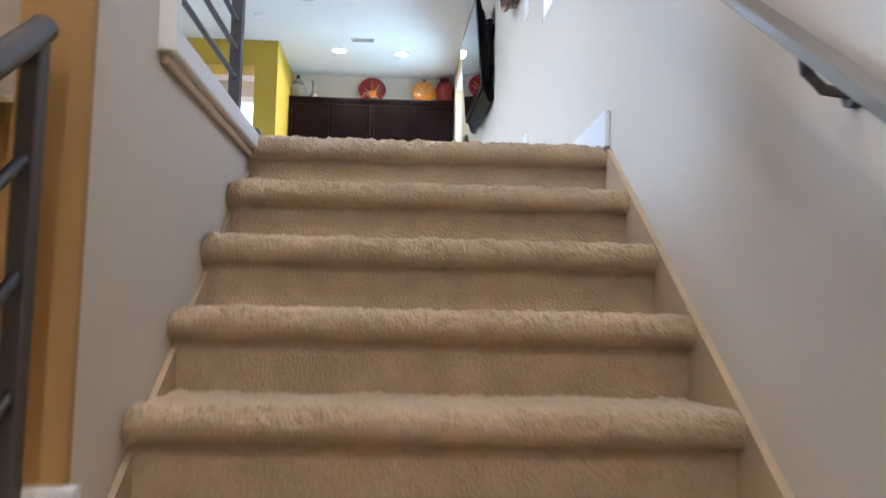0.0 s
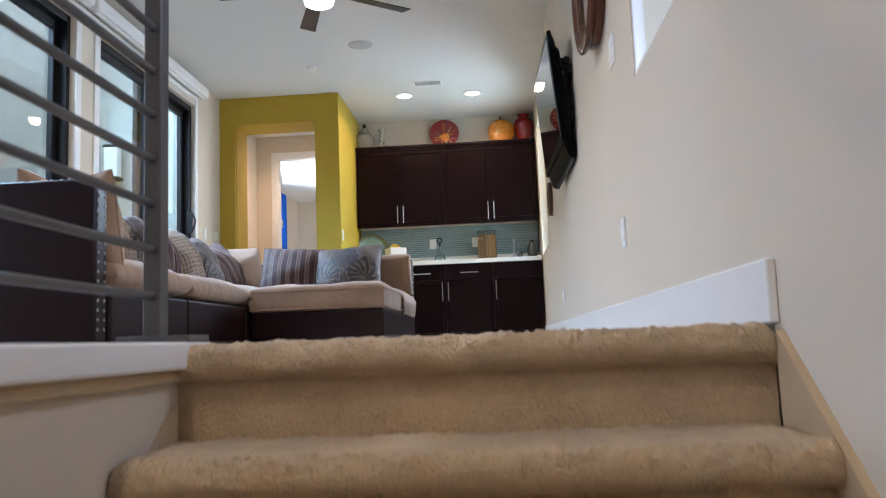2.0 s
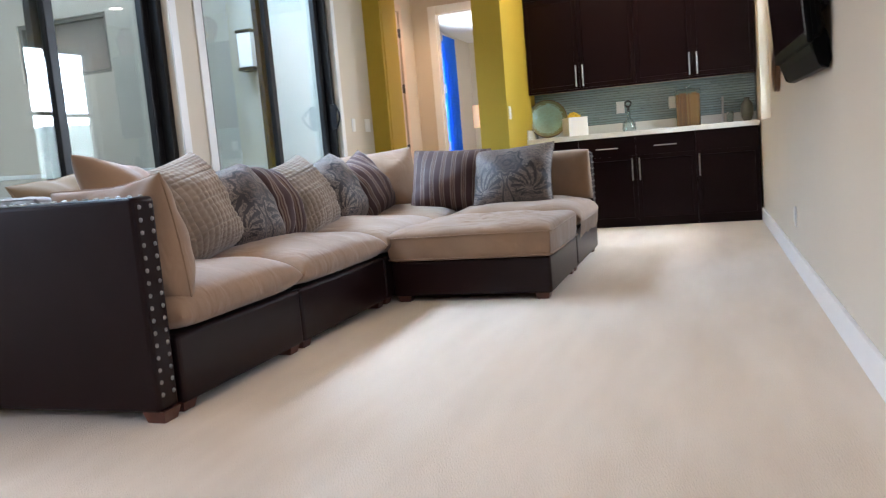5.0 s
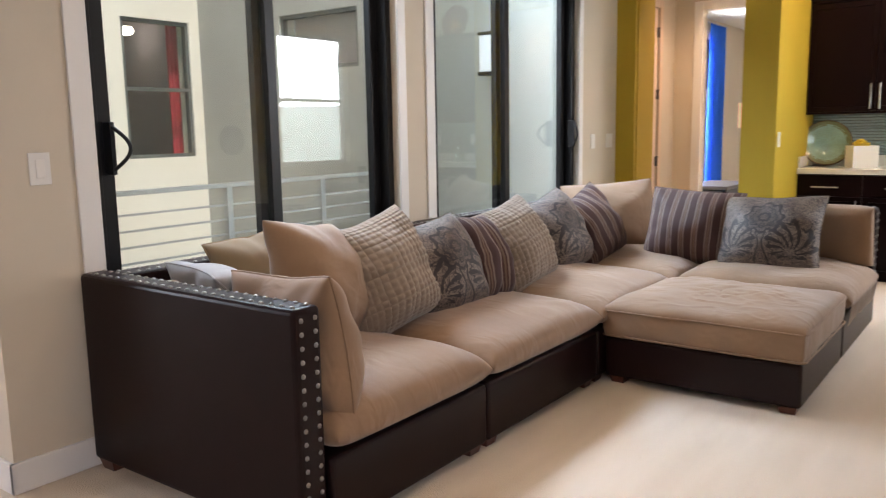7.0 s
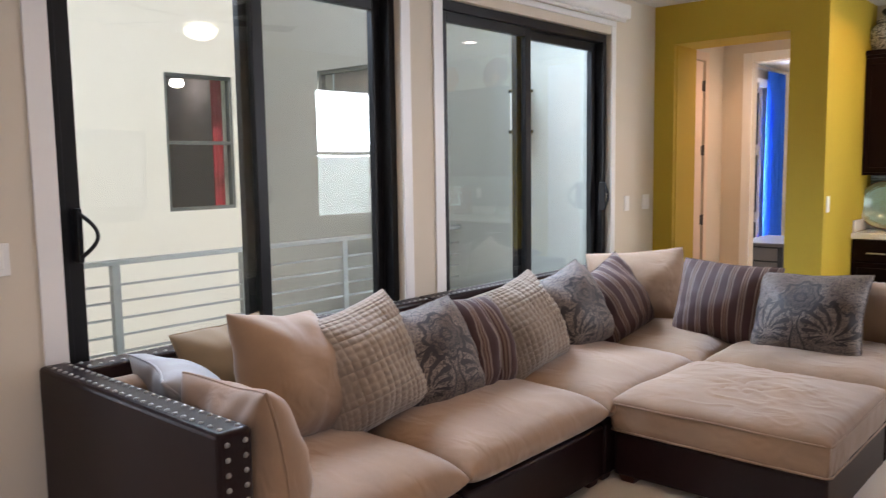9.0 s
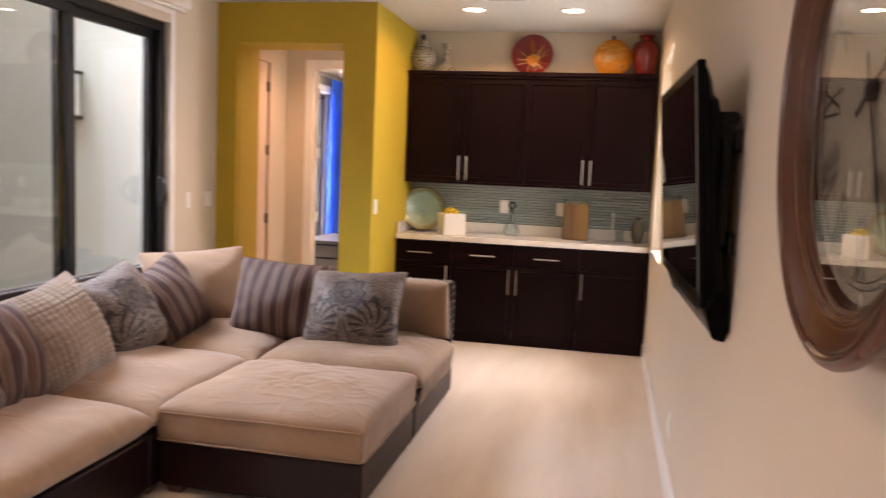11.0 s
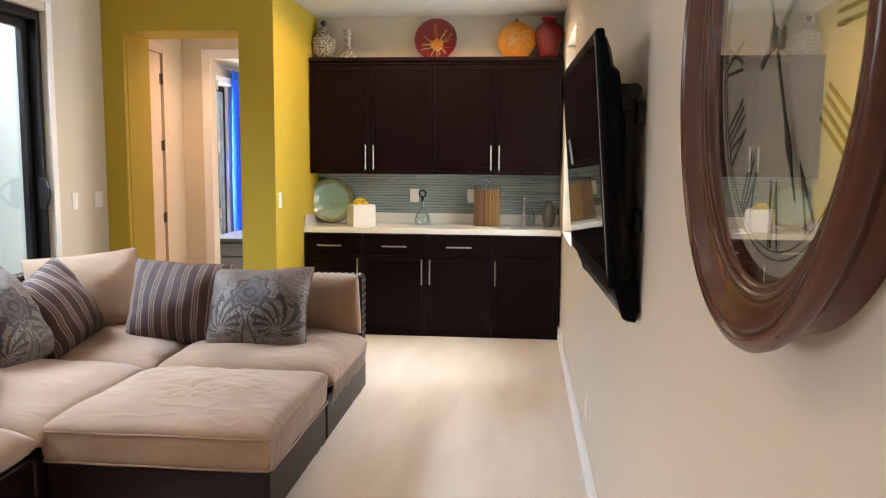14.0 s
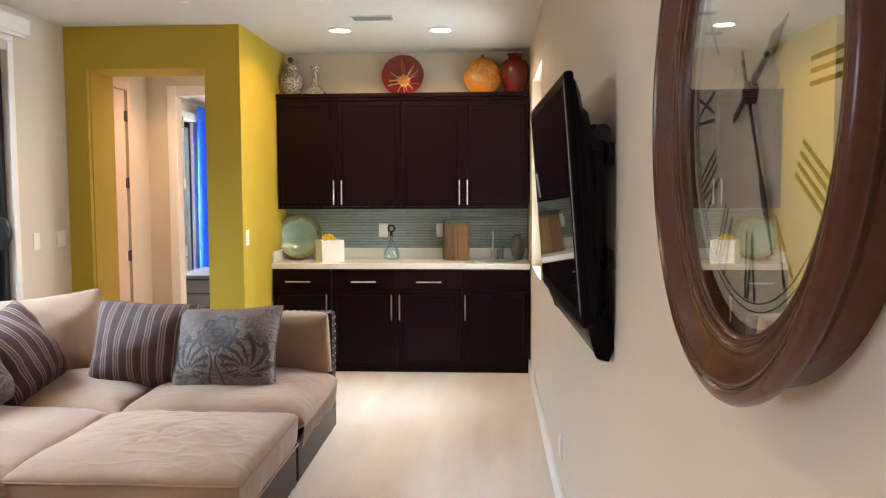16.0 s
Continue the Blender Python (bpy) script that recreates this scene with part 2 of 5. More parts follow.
BLUE = material("royal_blue_curtain", (0.03, 0.2, 0.85), 0.8, vary=0.1, bump=0.2)
CLEAR = pane_glass("window_glass", 0.065, 4.0, (0.95, 0.985, 0.97))
COVER = pane_glass("clock_cover_glass", 0.09, 3.0)
STEEP = pane_glass("stair_window_glass", 0.04, 10.0)
SHEER = pane_glass("clear_bottle_glass", 0.08, 2.0, (0.9, 0.95, 0.95))
CAN = glow("lamp_diffuser", (1, 0.86, 0.66), 40)
GLOBE = glow("fan_globe", (1, 0.88, 0.72), 14)
LAMPSHADE = glow("lampshade", (1, 0.62, 0.36), 0.7)

# ---- building blocks ----


def box(bm, x0, x1, y0, y1, z0, z1, bevel=0.0, seg=2):
    c = bmesh.ops.create_cube(bm, size=1, matrix=Matrix.Translation(((x0 + x1) / 2, (y0 + y1) / 2, (z0 + z1) / 2)) @ Matrix.Diagonal((x1 - x0, y1 - y0, z1 - z0, 1)))
    if bevel:
        e = list({e for v in c["verts"] for e in v.link_edges})
        bmesh.ops.bevel(bm, geom=e, offset=bevel, segments=seg, affect="EDGES", profile=0.5)
    return bm


def cyl(bm, a, b, r, r2=None, seg=16):
    a, b = Vector(a), Vector(b)
    m = Matrix.Translation((a + b) / 2) @ (b - a).to_track_quat("Z", "Y").to_matrix().to_4x4()
    bmesh.ops.create_cone(bm, cap_ends=True, segments=seg, radius1=r, radius2=r if r2 is None else r2, depth=(b - a).length, matrix=m)
    return bm


def lathe(bm, profile, centre, seg=32, m=None, foot=True):
    """Turn (radius, height) pairs about the upright line through centre; m turns the whole piece."""
    rings = []
    for r, h in profile:
        ring = []
        for i in range(seg):
            a = 2 * math.pi * i / seg
            p = Vector((r * math.cos(a), r * math.sin(a), h))
            ring.append(bm.verts.new((m @ p if m else p) + Vector(centre)))
        rings.append(ring)
    for p, q in zip(rings, rings[1:]):
        for i in range(seg):
            bm.faces.new((p[i], p[(i + 1) % seg], q[(i + 1) % seg], q[i]))
    if foot and profile[0][0] > 1e-4:
        bm.faces.new(list(reversed(rings[0])))
    return bm


def tube(bm, pts, r, seg=8, closed=False):
    pts = [Vector(p) for p in pts]
    n = len(pts)
    rings = []
    for i, p in enumerate(pts):
        d = (pts[(i + 1) % n] - pts[i - 1]) if closed else (pts[min(i + 1, n - 1)] - pts[max(i - 1, 0)])
        q = d.to_track_quat("Z", "Y")
        rings.append([bm.verts.new(p + q @ Vector((r * math.cos(2 * math.pi * k / seg), r * math.sin(2 * math.pi * k / seg), 0))) for k in range(seg)])
    for i in range(n if closed else n - 1):
        a, b = rings[i], rings[(i + 1) % n]
        off = min(range(seg), key=lambda o: (a[0].co - b[o].co).length)
        for k in range(seg):
            bm.faces.new((a[k], a[(k + 1) % seg], b[(k + 1 + off) % seg], b[(k + off) % seg]))
    if not closed:
        bm.faces.new(list(reversed(rings[0])))
        bm.faces.new(rings[-1])
    return bm


def mesh_of(name, bm, mat, smooth=False):
    bmesh.ops.recalc_face_normals(bm, faces=bm.faces)
    me = bpy.data.meshes.new(name)
    bm.to_mesh(me)
    bm.free()
    me.materials.append(mat)
    if smooth:
        me.shade_smooth()
        me.set_sharp_from_angle(angle=radians(40))
        if len(me.polygons) < 400:
            areas = sorted(p.area for p in me.polygons)
            limit = 12 * areas[len(areas) // 2]
            for p in me.polygons:
                p.use_smooth = p.area < limit
    return me


def origin(ob):
    p = Vector((0, 0, 0))
    while ob:
        p += ob.location
        ob = ob.parent
    return p


def part(name, bm, mat, parent=None, label="", smooth=False):
    """One mesh object from a bmesh in world places, under a thing or a part."""
    if parent:
        bmesh.ops.translate(bm, verts=bm.verts, vec=-origin(parent))
    ob = new(name, mesh_of(name, bm, mat, smooth))
    ob.parent = parent
    return tagged(ob, label)


def thing(name, at, label, category, group="", kind=""):
    ob = new(name)
    ob.location = at
    ob.empty_display_size = 0.1
    return tagged(ob, label, category, group, kind)


def setting(name, bm, mat, label, category, smooth=False):
    return tagged(part(name, bm, mat, None, "", smooth), label, category, "", "structure")


def solid(name, bm, mat, label, category, group="", smooth=False):
    return tagged(part(name, bm, mat, None, "", smooth), label, category, group)


def wall(axis, p0, p1, a0, a1, z0, z1, holes=()):
    """A wall p0..p1 thick across the axis, a0..a1 long, with openings (a0, a1, z0, z1) through it."""
    bm = bmesh.new()
    cuts = sorted({a0, a1, *[c for h in holes for c in h[:2] if a0 < c < a1]})
    for u, v in zip(cuts, cuts[1:]):
        mid = (u + v) / 2
        gaps = sorted((h[2], h[3]) for h in holes if h[0] < mid < h[1])
        z = z0
        for g0, g1 in gaps + [(z1, z1)]:
            if g0 - z > 1e-4:
                box(bm, *((p0, p1, u, v) if axis == "x" else (u, v, p0, p1)), z, g0)
            z = g1
    bmesh.ops.remove_doubles(bm, verts=bm.verts, dist=1e-4)
    return bm


def wobble(bm, amp, scale, seed=0.0):
    for v in bm.verts:
        v.co += noise.noise_vector(v.co * scale + Vector((seed, seed, seed))) * amp

# ---- structure of the living room ----
RISE, GO, TOP_Y = 0.178, 0.2415, 2.66
XR, XL, ZC = 0.72, -2.79, 2.75

bm = bmesh.new()
box(bm, -0.38, 0.72, TOP_Y + 0.1, 4.4, -0.25, 0)
box(bm, -6.2, -0.38, 2.78, 4.4, -0.25, 0)
box(bm, -6.2, -0.5, -3, 2.78, -0.25, 0)
box(bm, -2.99, 0.72, 4.4, 11.2, -0.25, 0)
box(bm, -3.6, 1.2, 11.2, 16, -0.25, 0)
setting("floor", bm, CARPET, "cream cut-pile carpet with faint vacuum marks", "floor")

bm = bmesh.new()
box(bm, -6.2, 0.9, -3, 4.4, ZC, ZC + 0.2)
box(bm, -2.99, 0.9, 4.4, 11.3, ZC, ZC + 0.2)
setting("ceiling", bm, CEIL, "smooth white painted ceiling with recessed downlights", "ceiling")
bm = bmesh.new()
box(bm, -3.7, 1.3, 11.32, 16.1, ZC, ZC + 0.2)
setting("ceiling_bedroom", bm, CEIL, "white painted bedroom ceiling", "ceiling")

BAR_WIN = (9.08, 10.18, 0.92, 2.4)
STAIR_WIN = (2.2, 3.92, 0.88, 2.3)
setting("wall_east", wall("x", XR, XR + 0.16, -3, 10.96, -2.8, ZC, (BAR_WIN, STAIR_WIN)), WALL, "long beige painted wall carrying the clock and television", "wall")
setting("wall_north", wall("y", 10.8, 10.96, -1.46, XR, 0, ZC), WALL, "beige painted wall behind the bar cabinets", "wall")
bm = wall("y", 9.525, 9.93, -2.79, -1.46, 0, ZC, ((-2.62, -1.725, 0, 2.44),))
box(bm, -1.6, -1.46, 9.93, 10.8, 0, ZC)
setting("wall_mustard", bm, YELLOW, "mustard yellow accent wall with a deep square opening", "wall")
bm = bmesh.new()
box(bm, -2.62, -2.614, 9.57, 9.93, 0.0, 2.436)
setting("wall_reveal", bm, YELLOW, "mustard painted inner face of the square opening", "wall")
S1, S2 = (4.71, 6.56), (6.9, 8.82)
HEAD = 2.46
setting("wall_west", wall("x", XL - 0.2, XL, 4.29, 9.93, 0, ZC, ((*S1, 0, HEAD), (*S2, 0, HEAD))), WALL, "beige painted wall between the sliding doors", "wall")
setting("wall_dining", wall("y", 4.29, 4.45, -6.2, XL - 0.2, 0, ZC), WALL, "plain pale wall running off beside the sofa", "wall")
DINE_WIN = (-1.2, 2.8, 0.5, 2.45)
setting("wall_far_west", wall("x", -6.3, -6.2, -3, 4.45, -2.8, ZC, (DINE_WIN,)), WALL, "plain beige wall", "wall")
setting("wall_south", wall("y", -3.15, -3, -6.3, 0.88, -2.8, ZC), WALL, "plain beige wall", "wall")

# hall and bedroom beyond the opening
setting("wall_hall_west", wall("x", -3.0, -2.9, 9.93, 11.2, 0, ZC, ((9.98, 10.76, 0, 2.44),)), WALL, "beige hall wall with a door", "wall")
setting("wall_hall_north", wall("y", 11.2, 11.32, -3.0, -1.2, 0, ZC, ((-2.61, -1.78, 0, 2.44),)), WALL, "beige hall wall with the bedroom doorway", "wall")
setting("wall_hall_east", wall("x", -1.72, -1.6, 9.93, 11.2, 0, ZC), WALL, "beige hall wall", "wall")
BED_WIN = (12.3, 14.22, 0.05, 2.45)
setting("wall_bedroom_west", wall("x", -3.72, -3.6, 11.2, 16.1, 0, ZC, (BED_WIN,)), WALL, "cream bedroom wall with a window", "wall")
setting("wall_bedroom_north", wall("y", 16, 16.1, -3.6, 1.3, 0, ZC), WALL, "cream bedroom wall", "wall")
setting("wall_bedroom_east", wall("x", 1.2, 1.3, 11.2, 16, 0, ZC), WALL, "cream bedroom wall", "wall")
setting("wall_bedroom_south", wall("y", 11.2, 11.32, -1.2, 1.2, 0, ZC), WALL, "cream bedroom wall", "wall")
setting("wall_bedroom_return", wall("y", 11.2, 11.32, -3.6, -3.0, 0, ZC), WALL, "cream bedroom wall", "wall")


def casing(name, axis, p0, p1, a0, a1, top, w, label, bottom=0.0, sill=False):
    bm = bmesh.new()
    put = (lambda u0, u1, z0, z1: box(bm, p0, p1, u0, u1, z0, z1, 0.004)) if axis == "x" else (lambda u0, u1, z0, z1: box(bm, u0, u1, p0, p1, z0, z1, 0.004))
    put(a0 - w, a0, bottom, top + w)
    put(a1, a1 + w, bottom, top + w)
    put(a0, a1, top, top + w)
    if sill:
        put(a0, a1, bottom, bottom + w)
    return setting(name, bm, TRIM if name != "trim_hall_door" else DOOR, label, "trim")


casing("trim_hall_door", "x", -2.9, -2.885, 9.98, 10.76, 2.44, 0.08, "pale painted hall door casing")
casing("trim_bedroom_door", "y", 11.185, 11.2, -2.61, -1.78, 2.44, 0.09, "white painted bedroom door casing")

# baseboards
BH = 0.118
bm = bmesh.new()
box(bm, XR - 0.018, XR, TOP_Y + 0.02, 10.3, 0, BH, 0.004)
setting("baseboard", bm, TRIM, "white painted baseboard along the long wall", "baseboard")
bm = bmesh.new()
box(bm, XL, XL + 0.018, 4.272, 4.62, 0, BH, 0.004)
box(bm, -6.2, XL + 0.018, 4.272, 4.29, 0, BH, 0.004)
setting("baseboard_pier", bm, TRIM, "white baseboard round the pier by the sofa", "baseboard")
bm = bmesh.new()
box(bm, XL, XL + 0.016, 8.88, 9.52, 0, BH, 0.004)
box(bm, -1.725, -1.46, 9.507, 9.523, 0, BH, 0.004)
setting("baseboard_corner", bm, TRIM, "white baseboard by the mustard wall", "baseboard")

# jambs of the sliding doors
bm = bmesh.new()
box(bm, XL, XL + 0.012, 4.62, 4.71, 0, HEAD + 0.06, 0.003)
box(bm, XL, XL + 0.012, 6.56, 6.63, 0, HEAD + 0.06, 0.003)
box(bm, XL, XL + 0.012, 6.82, 6.9, 0, HEAD + 0.06, 0.003)
box(bm, XL, XL + 0.012, 4.62, 8.88, HEAD + 0.06, HEAD + 0.1, 0.003)
box(bm, XL, XL + 0.01, 8.82, 8.88, 0, HEAD + 0.06, 0.003)
box(bm, XL - 0.2, XL - 0.07, 4.69, 4.712, 0, HEAD, 0.003)
setting("trim", bm, TRIM, "white painted casing round the sliding doors", "trim")


def sliding_door(number, y0, y1, mid0, mid1, handle_y, handle_side):
    d = thing(f"door_{number}", (XL - 0.1, (y0 + y1) / 2, 0), "black aluminium sliding glass door onto the balcony", "sliding door", "sliding doors", "structure")
    x0, x1 = XL - 0.16, XL - 0.04
    bm = bmesh.new()
    box(bm, x0, x1, y0, y0 + 0.045, 0, HEAD, 0.004)
    box(bm, x0, x1, y1 - 0.045, y1, 0, HEAD, 0.004)
    box(bm, x0, x1, y0 + 0.045, y1 - 0.045, HEAD - 0.06, HEAD, 0.004)
    box(bm, x0, x1, y0 + 0.045, y1 - 0.045, 0, 0.05, 0.004)
    part("door_frame", bm, BLACK, d)
    for a, b, xa, xb in ((y0 + 0.045, mid1, x0 + 0.065, x1 - 0.012), (mid0, y1 - 0.045, x0 + 0.012, x1 - 0.065)):
        bm = bmesh.new()
        box(bm, xa, xb, a, a + 0.06, 0.05, HEAD - 0.06, 0.004)
        box(bm, xa, xb, b - 0.06, b, 0.05, HEAD - 0.06, 0.004)
        box(bm, xa, xb, a + 0.06, b - 0.06, HEAD - 0.12, HEAD - 0.06, 0.004)
        box(bm, xa, xb, a + 0.06, b - 0.06, 0.05, 0.15, 0.004)
        sash = part("sash", bm, BLACK, d)
        bm = bmesh.new()
        xm = (xa + xb) / 2
        box(bm, xm - 0.004, xm + 0.004, a + 0.055, b - 0.055, 0.145, HEAD - 0.115)
        g = part("pane", bm, CLEAR, sash, "clear glass")
        g.visible_shadow = False
    bm = bmesh.new()
    pts = [(XL + 0.0 + 0.05 * math.sin(math.pi * i / 12), handle_y + 0.045 * handle_side * math.sin(math.pi * i / 12), 1.17 + 0.17 * i / 12) for i in range(13)]
    tube(bm, pts, 0.008, 8)
    box(bm, XL - 0.052, XL + 0.004, handle_y - 0.011, handle_y + 0.011, 1.15, 1.36, 0.005)
    part("door_handle", bm, BLACK, d, "black pull handle", True)
    return d


sliding_door(1, *S1, 5.61, 5.705, 4.785, 1)
sliding_door(2, *S2, 7.765, 7.855, 8.745, -1)


def roller_shade(y0, y1):
    s = thing("roller_shade", (-2.74, (y0 + y1) / 2, 2.6), "white rolled-up roller shade cassette above the sliding door", "roller shade", "roller shades")
    bm = bmesh.new()
    box(bm, XL, -2.69, y0, y1, 2.57, 2.68, 0.02, 3)
    part("cassette", bm, TRIM, s, "", True)
    bm = bmesh.new()
    cyl(bm, (-2.73, y0 + 0.03, 2.56), (-2.73, y1 - 0.03, 2.56), 0.012)
    part("hem_bar", bm, PLASTIC, s, "", True)


roller_shade(4.5, 6.66)
roller_shade(6.7, 8.95)


def framed_window(number, x0, x1, y0, y1, z0, z1, label, mat=None, rail=True, t=0.04):
    """A window that fills an opening: frame, one cross rail and panes, in the box given."""
    w = thing(f"window_{number}", ((x0 + x1) / 2, (y0 + y1) / 2, z0), label, "window", "", "structure")
    mat = mat or BLACK
    thin_x = (x1 - x0) < (y1 - y0)
    a0, a1 = (y0, y1) if thin_x else (x0, x1)
    put = (lambda bm, u0, u1, v0, v1, k=0.0: box(bm, x0 + k, x1 - k, u0, u1, v0, v1)) if thin_x else (lambda bm, u0, u1, v0, v1, k=0.0: box(bm, u0, u1, y0 + k, y1 - k, v0, v1))
    bm = bmesh.new()
    put(bm, a0, a0 + t, z0, z1)
    put(bm, a1 - t, a1, z0, z1)
    put(bm, a0 + t, a1 - t, z0, z0 + t)
    put(bm, a0 + t, a1 - t, z1 - t, z1)
    zm = z0 + (z1 - z0) * 0.5
    if rail:
        put(bm, a0 + t, a1 - t, zm - t / 2, zm + t / 2)
    part("window_frame", bm, mat, w)
    k = (x1 - x0 if thin_x else y1 - y0) / 2 - 0.004
    for v0, v1 in (((z0 + t, zm - t / 2), (zm + t / 2, z1 - t)) if rail else ((z0 + t, z1 - t),)):
        bm = bmesh.new()
        put(bm, a0 + t, a1 - t, v0, v1, k)
        part("pane", bm, CLEAR, w).visible_shadow = False
    return w


framed_window(1, 0.8, 0.85, *BAR_WIN, "tall white-framed window in the wall beside the bar", TRIM)
stair_window = framed_window(2, 0.724, 0.76, *STAIR_WIN, "white-framed window in the wall above the stairs", TRIM, False, 0.022)
for leaf in stair_window.children:
    if leaf.name.startswith("pane"):
        leaf.data.materials[0] = STEEP
framed_window(3, -3.7, -3.64, *BED_WIN, "black-framed bedroom window in daylight", BLACK, False, 0.07)
framed_window(6, -6.28, -6.22, *DINE_WIN, "wide window lighting the far side of the room", BLACK, False, 0.06)

# unseen slabs added to stop sun entering the stair and bar windows
bm = bmesh.new()
box(bm, XR + 0.161, 1.78, -3, 3.72, ZC + 0.02, ZC + 0.2)
box(bm, XR + 0.161, 1.78, 8.5, 11, ZC + 0.02, ZC + 0.2)
setting("sun_block_east", bm, TRIM, "unseen white slabs added to keep sun out of the east windows", "roof")

# ---- stairs ----
stairs = thing("stairs", (0.17, TOP_Y, 0), "straight carpeted stairs with rounded padded nosings", "stairs", "", "structure")


def step(k):
    """One carpeted step: riser, rolled nosing and tread, pushed a little uneven like deep pile."""
    z, y = -RISE * k, TOP_Y - GO * k
    prof = [(y + 0.036, z - RISE - 0.02), (y + 0.036, z - 0.07)]
    prof += [(y + 0.024, z - 0.069)]
    for i in range(15):
        a = math.pi * (-0.42 + 0.92 * i / 14)
        prof.append((y + 0.012 - 0.03 * math.cos(a) + 0.01, z - 0.033 + 0.033 * math.sin(a)))
    prof += [(y + 0.06, z), (y + 0.09, z), (y + 0.12, z - 0.006)] if k == 0 else [(y + 0.07 + 0.05 * i, z) for i in range(4)] + [(y + GO + 0.05, z)]
    bm = bmesh.new()
    n = 320
    x0, x1 = -0.4044, 0.71
    grid = []
    for i in range(n + 1):
        x = x0 + (x1 - x0) * i / n
        edge = min(1, min(x - x0, x1 - x) / 0.03)
        row = []
        for j, (py, pz) in enumerate(prof):
            v = Vector((x, py, pz))
            if j > 2:
                f = 0.006 * noise.noise(v * 16 + Vector((0, 0, k))) + 0.005 * noise.noise(v * 48) + 0.0045 * noise.noise(v * 100)
                v += Vector((0, -f * 0.8 + 0.012 * (1 - edge) ** 2, f - 0.012 * (1 - edge) ** 2))
            row.append(bm.verts.new(v))
        grid.append(row)
    for a, b in zip(grid, grid[1:]):
        for j in range(len(prof) - 1):
            bm.faces.new((a[j], b[j], b[j + 1], a[j + 1]))
    return part("step", bm, STAIR, stairs, "", True)


for k in range(14):
    step(k)
bm = bmesh.new()
for k in range(14):
    box(bm, -0.37, 0.7, TOP_Y - GO * k + 0.04, TOP_Y - GO * (k - 1) + 0.03, -RISE * (k + 1) - 0.15, -RISE * k - 0.02)
part("carcass", bm, SKIRT, stairs)

ZL = -RISE * 14
bm = bmesh.new()
box(bm, -6.2, 0.72, -3, 4.4, ZL - 0.2, ZL)
setting("floor_lower", bm, STAIR, "lower level carpet in the shaded stair tone", "floor")


def skirt_board(name, x0, x1, y_low, y_high, drop=0.0):
    """A board whose upper edge runs just above the nosings."""
    bm = bmesh.new()
    s = RISE / GO
    prof = [(y_high, -0.012 - drop), (y_low, (y_low - TOP_Y) * s - 0.014 - drop), (y_low, (y_low - TOP_Y) * s - 0.4), (y_high, -0.4)]
    a = [bm.verts.new((x0, y, z)) for y, z in prof]
    b = [bm.verts.new((x1, y, z)) for y, z in prof]
    bm.faces.new(a)
    bm.faces.new(list(reversed(b)))
    for i in range(4):
        bm.faces.new((a[i], b[i], b[(i + 1) % 4], a[(i + 1) % 4]))
    setting(name, bm, SKIRT, "cream painted skirting following the stairs", "trim")


skirt_board("trim_stair_east", 0.704, XR, TOP_Y - GO * 13.5, TOP_Y + 0.005)
skirt_board("trim_stair_west", -0.405, -0.392, 1.46, TOP_Y + 0.005, 0.1)

# half wall on the stairs' open side: a full-height end post and a low wall under the railing
bm = bmesh.new()
box(bm, -0.52, -0.405, 1.46, 2.8, ZL, -0.045)
box(bm, -0.52, -0.405, 1.46, 1.8, -0.045, ZC)
setting("wall_stair", bm, WALL, "pale painted half wall beside the stairs with a full-height end", "wall")
bm = bmesh.new()
box(bm, -0.56, -0.37, 1.8, 2.79, -0.045, 0.006, 0.006)
box(bm, -0.56, -0.37, 1.782, 1.808, -0.045, 1.2, 0.004)
setting("trim_stair_cap", bm, TRIM, "white painted cap on the stair half wall", "trim")
bm = bmesh.new()
box(bm, -0.404, -0.388, 1.8, 2.72, -0.068, -0.046, 0.004)
setting("trim_stair_bead", bm, SKIRT, "cream bead moulding under the half wall's cap", "trim")
bm = bmesh.new()
box(bm, -0.52, -0.392, 1.442, 1.459, -0.8, ZC)
setting("wall_stair_end", bm, OCHRE, "ochre end face of the stair wall", "wall")
bm = bmesh.new()
box(bm, -0.525, -0.375, 1.43, 1.459, ZL, -0.802, 0.004)
setting("trim_stair_end", bm, TRIM, "white painted trim at the half wall's foot", "trim")
setting("wall_lower_west", wall("y", 2.8, 2.9, -6.2, -0.5, ZL, -0.25), OCHRE, "ochre lower level wall", "wall")

# upper railing
rail = thing("stair_railing", (-0.45, 2.72, 0), "grey steel railing with thin horizontal bars on the half wall", "railing")
bm = bmesh.new()
box(bm, -0.476, -0.441, 2.697, 2.738, 0.019, 1.02, 0.003)
part("post", bm, PEWTER, rail)
bm = bmesh.new()
box(bm, -0.515, -0.372, 2.665, 2.775, 0.0062, 0.02, 0.003)
part("base_plate", bm, PEWTER, rail)
for i in range(10):
    z = 0.098 + 0.0905 * i
    bm = bmesh.new()
    cyl(bm, (-0.458, 1.807, z), (-0.458, 2.7, z), 0.0085, seg=10)
    part("bar", bm, PEWTER, rail, "", True)
bm = bmesh.new()
box(bm, -0.48, -0.42, 1.807, 2.75, 1.005, 1.04, 0.008)
part("top_rail", bm, PEWTER, rail)

